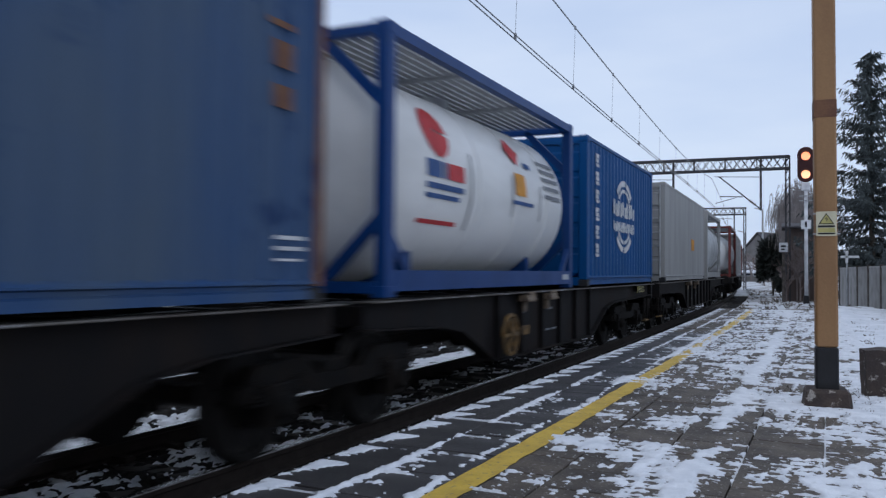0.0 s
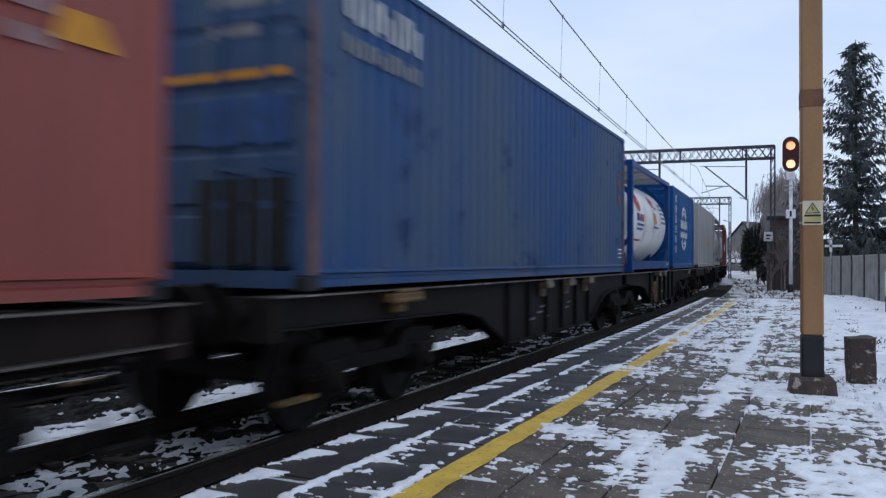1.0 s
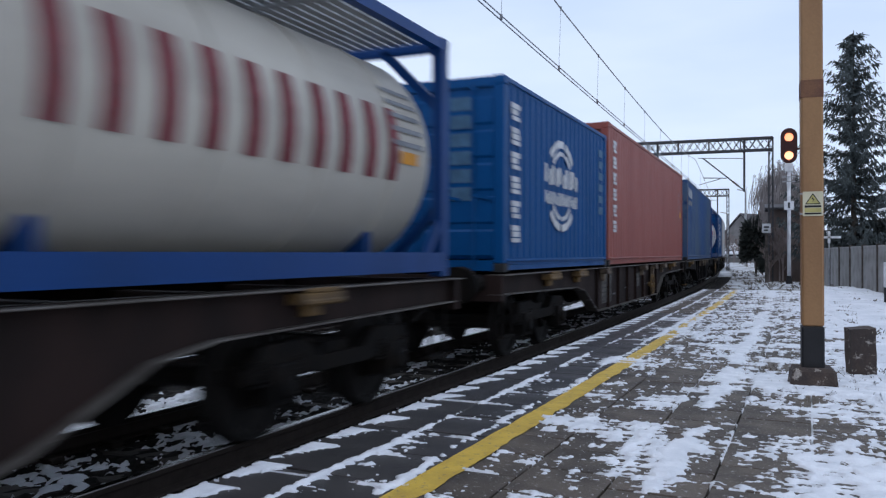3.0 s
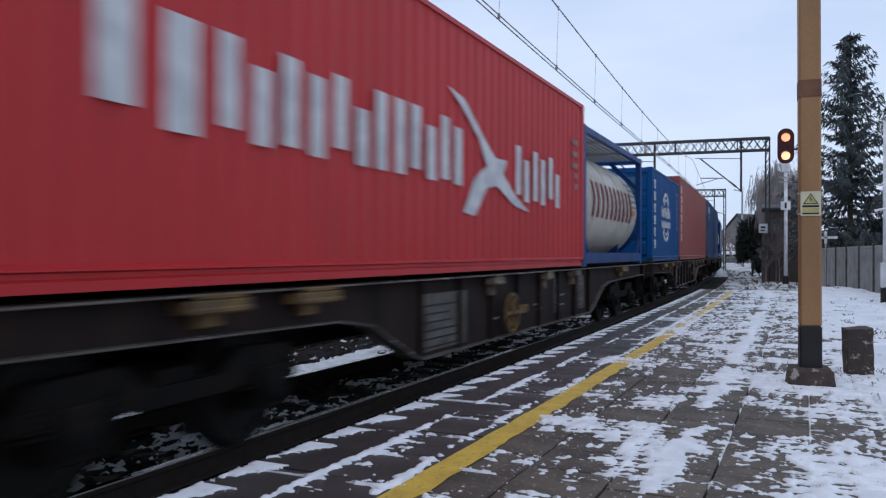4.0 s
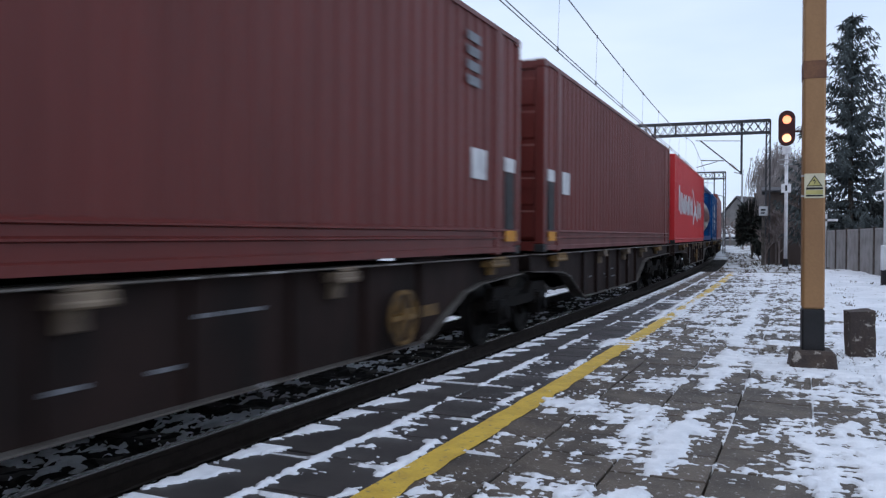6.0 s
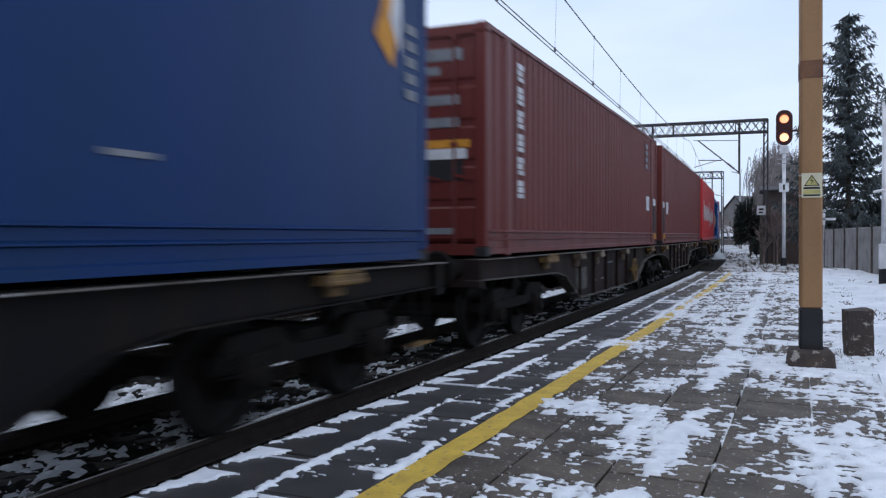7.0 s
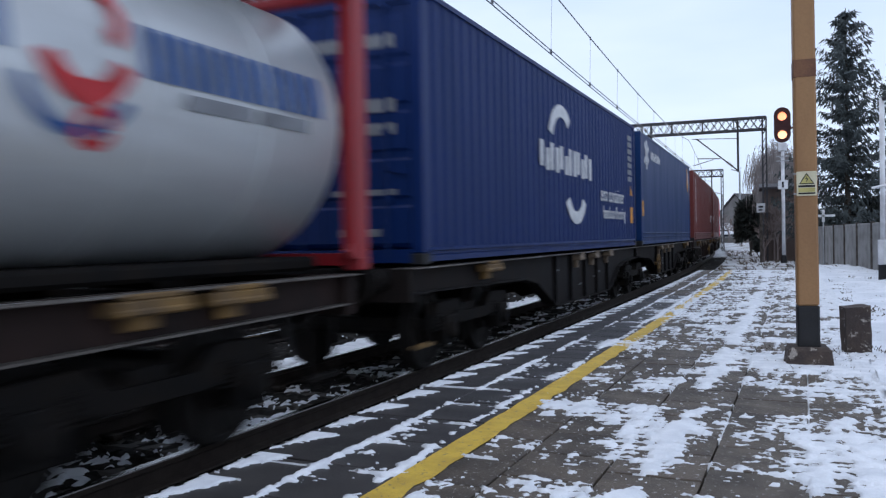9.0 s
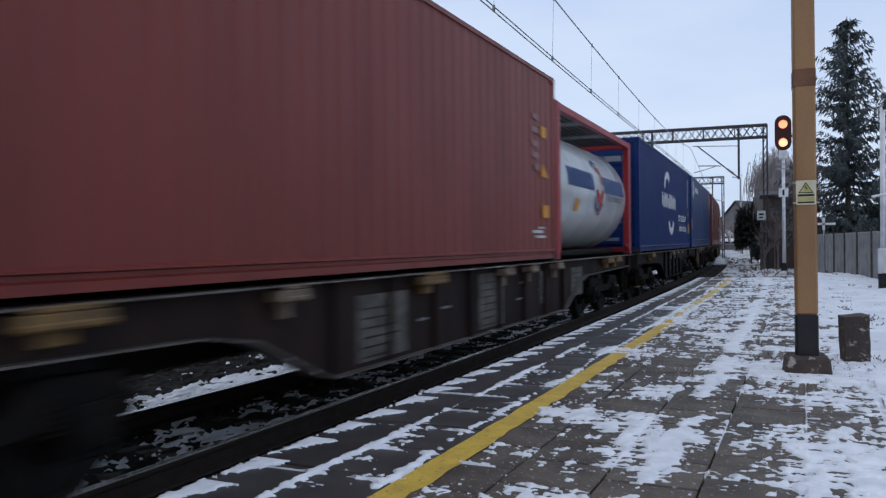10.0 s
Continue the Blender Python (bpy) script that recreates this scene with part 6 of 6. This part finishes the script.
def willow(x, y, height, spread, seed, label):
    """A bare weeping tree: rising limbs from which many thin strands hang."""
    root = thing("willow_tree", label, "tree")
    root.matrix_basis = Matrix.Translation((x, y, -0.35))
    rnd = random.Random(seed)
    limbs = bmesh.new()
    rod(limbs, (0, 0, 0), (0, 0, height * 0.35), 0.17, 0.12, 8)
    verts, faces = [], []
    for _ in range(30):
        a, r = rnd.uniform(0, 6.28), spread * rnd.uniform(0.15, 1.0)
        top = height * (1 - 0.30 * (r / spread) ** 2) * rnd.uniform(0.82, 1.0)
        prev = Vector((0, 0, height * rnd.uniform(0.25, 0.36)))
        for j in range(1, 7):
            f = j / 6
            p = Vector((math.cos(a) * r * f, math.sin(a) * r * f, prev.z + (top - prev.z) * (0.3 if j < 6 else 0.5)))
            rod(limbs, prev, p, 0.05 * (1.1 - f) + 0.008, None, 4)
            prev = p
            for _ in range(9 if j > 2 else 2):
                drop, sway = rnd.uniform(0.5, 2.2), rnd.gauss(0, 0.25)
                q, b = p + Vector((rnd.gauss(0, 0.2), rnd.gauss(0, 0.2), rnd.gauss(0, 0.15))), rnd.uniform(0, 6.28)
                for k in range(4):
                    e = q + Vector((math.cos(b) * (0.16 - 0.03 * k) + sway * 0.1, math.sin(b) * 0.12, (0.10 if k == 0 else -drop / 3)))
                    w = 0.012
                    i = len(verts)
                    verts.extend([(q.x - w, q.y, q.z), (q.x + w, q.y, q.z), (e.x + w * 0.8, e.y, e.z), (e.x - w * 0.8, e.y, e.z)])
                    faces.append((i, i + 1, i + 2, i + 3))
                    q = e
    part("trunk", limbs, M_WILLOW, root)
    me = bpy.data.meshes.new("twig_mass")
    me.from_pydata(verts, [], faces)
    me.materials.append(M_WILLOW)
    ob = new("twig_mass", me)
    ob.parent = root
    tagged(ob, "pale thin hanging twigs", kind="stuff")


willow(-2.3, 58.5, 8.6, 1.9, 31, "pale bare weeping tree against a grey sky")
willow(-0.9, 60.5, 8.2, 1.8, 32, "pale bare weeping tree beside a taller one")
for i in range(16):
    rr = random.Random(60 + i)
    yy = rr.uniform(95, 190)
    p = at(rr.uniform(-2, 4), yy)
    bare_tree(p.x + rr.uniform(-1, 3), yy, rr.uniform(3, 6), 70 + i, "bare far tree along the line", 0.08, 0.45)


def hut():
    root = thing("trackside_hut", "dark brown boarded hut with a low roof behind bare shrubs", "hut")
    root.matrix_basis = pose(-1.28, 51, -0.35, 0, 0, 4)
    for i in range(12):
        bm = bmesh.new()
        box(bm, -1.3 + 0.217 * i, -1.095 + 0.217 * i, -1.2, -1.15, 0, 4.1)
        part("board", bm, M_HUT, root)
    bm = bmesh.new()
    box(bm, -1.3, 1.3, -1.15, 1.2, 0, 4.1)
    part("wall", bm, M_HUT, root)
    bm = bmesh.new()
    prism(bm, [(-1.45, 4.1), (1.45, 4.1), (1.45, 4.55), (-1.45, 4.2)], -1.5, 1.5)
    part("roof", bm, M_ROOF, root)


hut()


def small_sign():
    root = thing("line_sign", "small white line sign on a grey post", "sign")
    root.matrix_basis = Matrix.Translation((-2.5, 47.5, -0.35))
    bm = bmesh.new()
    rod(bm, (0, 0, 0), (0, 0, 2.9), 0.09, 0.08, 8)
    part("post", bm, M_CONCRETE, root)
    bm = bmesh.new()
    box(bm, -0.22, 0.22, -0.14, -0.10, 2.72, 3.22)
    plate = part("plate", bm, M_WHITE, root, "white plate")
    bm = bmesh.new()
    box(bm, -0.12, 0.12, -0.15, -0.138, 2.98, 3.08)
    box(bm, -0.12, 0.08, -0.15, -0.138, 2.82, 2.90)
    part("plate_bar", bm, M_BLACK, plate)


small_sign()


def house(x, y, w, d, wall_h, roof_h, turn, label, snowy):
    root = thing("house", label, "house")
    root.matrix_basis = pose(x, y, -0.4, 0, 0, turn)
    bm = bmesh.new()
    prism(bm, [(-d / 2, 0), (d / 2, 0), (d / 2, wall_h), (0, wall_h + roof_h - 0.1), (-d / 2, wall_h)], -w / 2, w / 2)
    part("wall", bm, M_HOUSE, root)
    for s in (-1, 1):
        bm = bmesh.new()
        o = 0.5
        prism(bm, [(s * (d / 2 + o), wall_h - o * roof_h / (d / 2)), (0, wall_h + roof_h), (0, wall_h + roof_h + 0.2), (s * (d / 2 + o), wall_h + 0.2 - o * roof_h / (d / 2))], -w / 2 - 0.4, w / 2 + 0.4)
        part("roof", bm, M_SNOW if snowy else M_ROOF, root, "snow-covered roof slope" if snowy else "dark roof slope")
    bm = bmesh.new()
    box(bm, w * 0.2, w * 0.2 + 0.6, -0.3, 0.3, wall_h + roof_h - 0.6, wall_h + roof_h + 0.9)
    part("chimney", bm, M_HUT, root)
    for i in range(3):
        bm = bmesh.new()
        xx = -w * 0.35 + i * w * 0.35
        box(bm, xx - 0.5, xx + 0.5, -d / 2 - 0.04, -d / 2 + 0.05, 1.0, 2.3)
        win = part("window", bm, M_WHITE, root)
        bm = bmesh.new()
        box(bm, xx - 0.42, xx + 0.42, -d / 2 - 0.06, -d / 2 - 0.035, 1.08, 2.22)
        part("pane", bm, M_GLASS, win)


house(-9.9, 150, 8.0, 7.0, 4.7, 3.6, 62, "far house with a steep dark roof", False)
house(-13.5, 147, 3.6, 3.0, 1.9, 1.3, 8, "far low outbuilding with a snowy roof", True)
house(-6.6, 165, 9, 9, 3.2, 4.4, 70, "far dark-roofed house beyond the line", False)
house(-21, 185, 10, 9, 3.2, 4.0, 30, "far house with a snowy roof", True)


def far_post(x, y, h, label):
    root = thing("lamp_post", label, "post", "far posts")
    root.matrix_basis = Matrix.Translation((x, y, -0.4))
    bm = bmesh.new()
    rod(bm, (0, 0, 0), (0, 0, h), 0.16, 0.11, 8)
    part("shaft", bm, M_GALV, root)
    bm = bmesh.new()
    rod(bm, (0, 0, h), (-1.0, 0, h + 0.25), 0.07, 0.07, 6)
    part("arm", bm, M_GALV, root)


far_post(-8.3, 110, 9.6, "far grey concrete lamp post")
far_post(-12.2, 128, 7.6, "far thin grey post")
far_post(-14.8, 140, 6.5, "far thin grey post")


def treeline():
    """A far belt of bare woods that closes the horizon."""
    rnd = random.Random(21)
    verts, faces = [], []
    for i in range(9000):
        a = rnd.uniform(-1.5, 1.5)
        dist = rnd.uniform(260, 420)
        x, y = -math.sin(a) * dist - 10, math.cos(a) * dist
        z0 = rnd.uniform(-0.4, 6) * (0.6 + 0.4 * math.sin(a * 31))
        h, w = rnd.uniform(2, 5), rnd.uniform(0.3, 1.3)
        j = len(verts)
        verts.extend([(x - w, y, z0), (x + w, y, z0), (x + rnd.uniform(-1, 1), y, z0 + h)])
        faces.append((j, j + 1, j + 2))
    me = bpy.data.meshes.new("far_woods")
    me.from_pydata(verts, [], faces)
    me.materials.append(M_TWIG)
    tagged(new("far_woods", me), "grey-brown belt of bare winter woods", "woods", kind="stuff")


treeline()


# ---- paving, slab by slab ----
def paving():
    rnd = random.Random(9)
    def slab_mesh(name, w, l, mat):
        bm = bmesh.new()
        box(bm, -w / 2, w / 2, -l / 2, l / 2, -0.065, 0.0)
        return mesh_of(name, bm, mat, 0.004)
    square = slab_mesh("paving_slab", 0.488, 0.488, M_SLAB)
    middle = slab_mesh("paving_slab", 0.485, 0.597, M_EDGE_SLAB)
    edge = slab_mesh("edge_slab", 0.49, 1.205, M_EDGE_SLAB)
    rest = bmesh.new()
    count = 0
    def lay(name, me, lat, y, w, l):
        nonlocal count
        m = Matrix.Translation(at(lat, y, 0.001 * rnd.uniform(-2.5, 1.5))) @ pose(0, 0, 0, rnd.uniform(-0.25, 0.25), rnd.uniform(-0.25, 0.25), math.degrees(BEND * y) + rnd.uniform(-0.3, 0.3))
        if 2.2 < y < 17.5:
            again(name, me, platform, m)
            count += 1
        else:
            vs = box(rest, -w / 2, w / 2, -l / 2, l / 2, -0.065, 0.0)
            for v in vs:
                v.co = m @ v.co
    y = -11.5
    i = 0
    while y < PLATFORM_END:
        for k in range(5):
            lay("paving_slab", square, 1.75 - 0.5 * k, y + (0.25 if k % 2 else 0.0), 0.488, 0.488)
        y += 0.5
    y = -11.5
    while y < PLATFORM_END:
        lay("paving_slab", middle, 2.255, y + 0.305 + 0.1 - 0.61 * 0, 0.485, 0.597)
        y += 0.61
    y = -12.1
    while y < PLATFORM_END - 0.6:
        lay("edge_slab", edge, 2.755, y + 0.61 + 0.1, 0.49, 1.205)
        y += 1.22
    ob = part("paving_rest", rest, M_SLAB, platform)
    tagged(ob, kind="stuff")


paving()


# ---- what moves ----
def run(t):
    """How far the train has come by t seconds."""
    return 12.1316 * t + 0.01345 * t * t + 0.00136 * t ** 3


def on_line(y, z):
    return Matrix.Translation(at(AXIS, y, z)) @ pose(0, 0, 0, 0, 0, math.degrees(math.atan(BEND * y)))


def motions():
    for ob, y0, z in MOVERS:
        walk(ob, [(0.5 * i, on_line(y0 + run(0.5 * i), z)) for i in range(21)])
    for ws, y in WHEELS:
        rows = [(i / 30, pose(0, y, 0.40) @ pose(0, 0, 0, -math.degrees(run(i / 30) / 0.46) % 360)) for i in range(301)]
        walk(ws, rows)


motions()
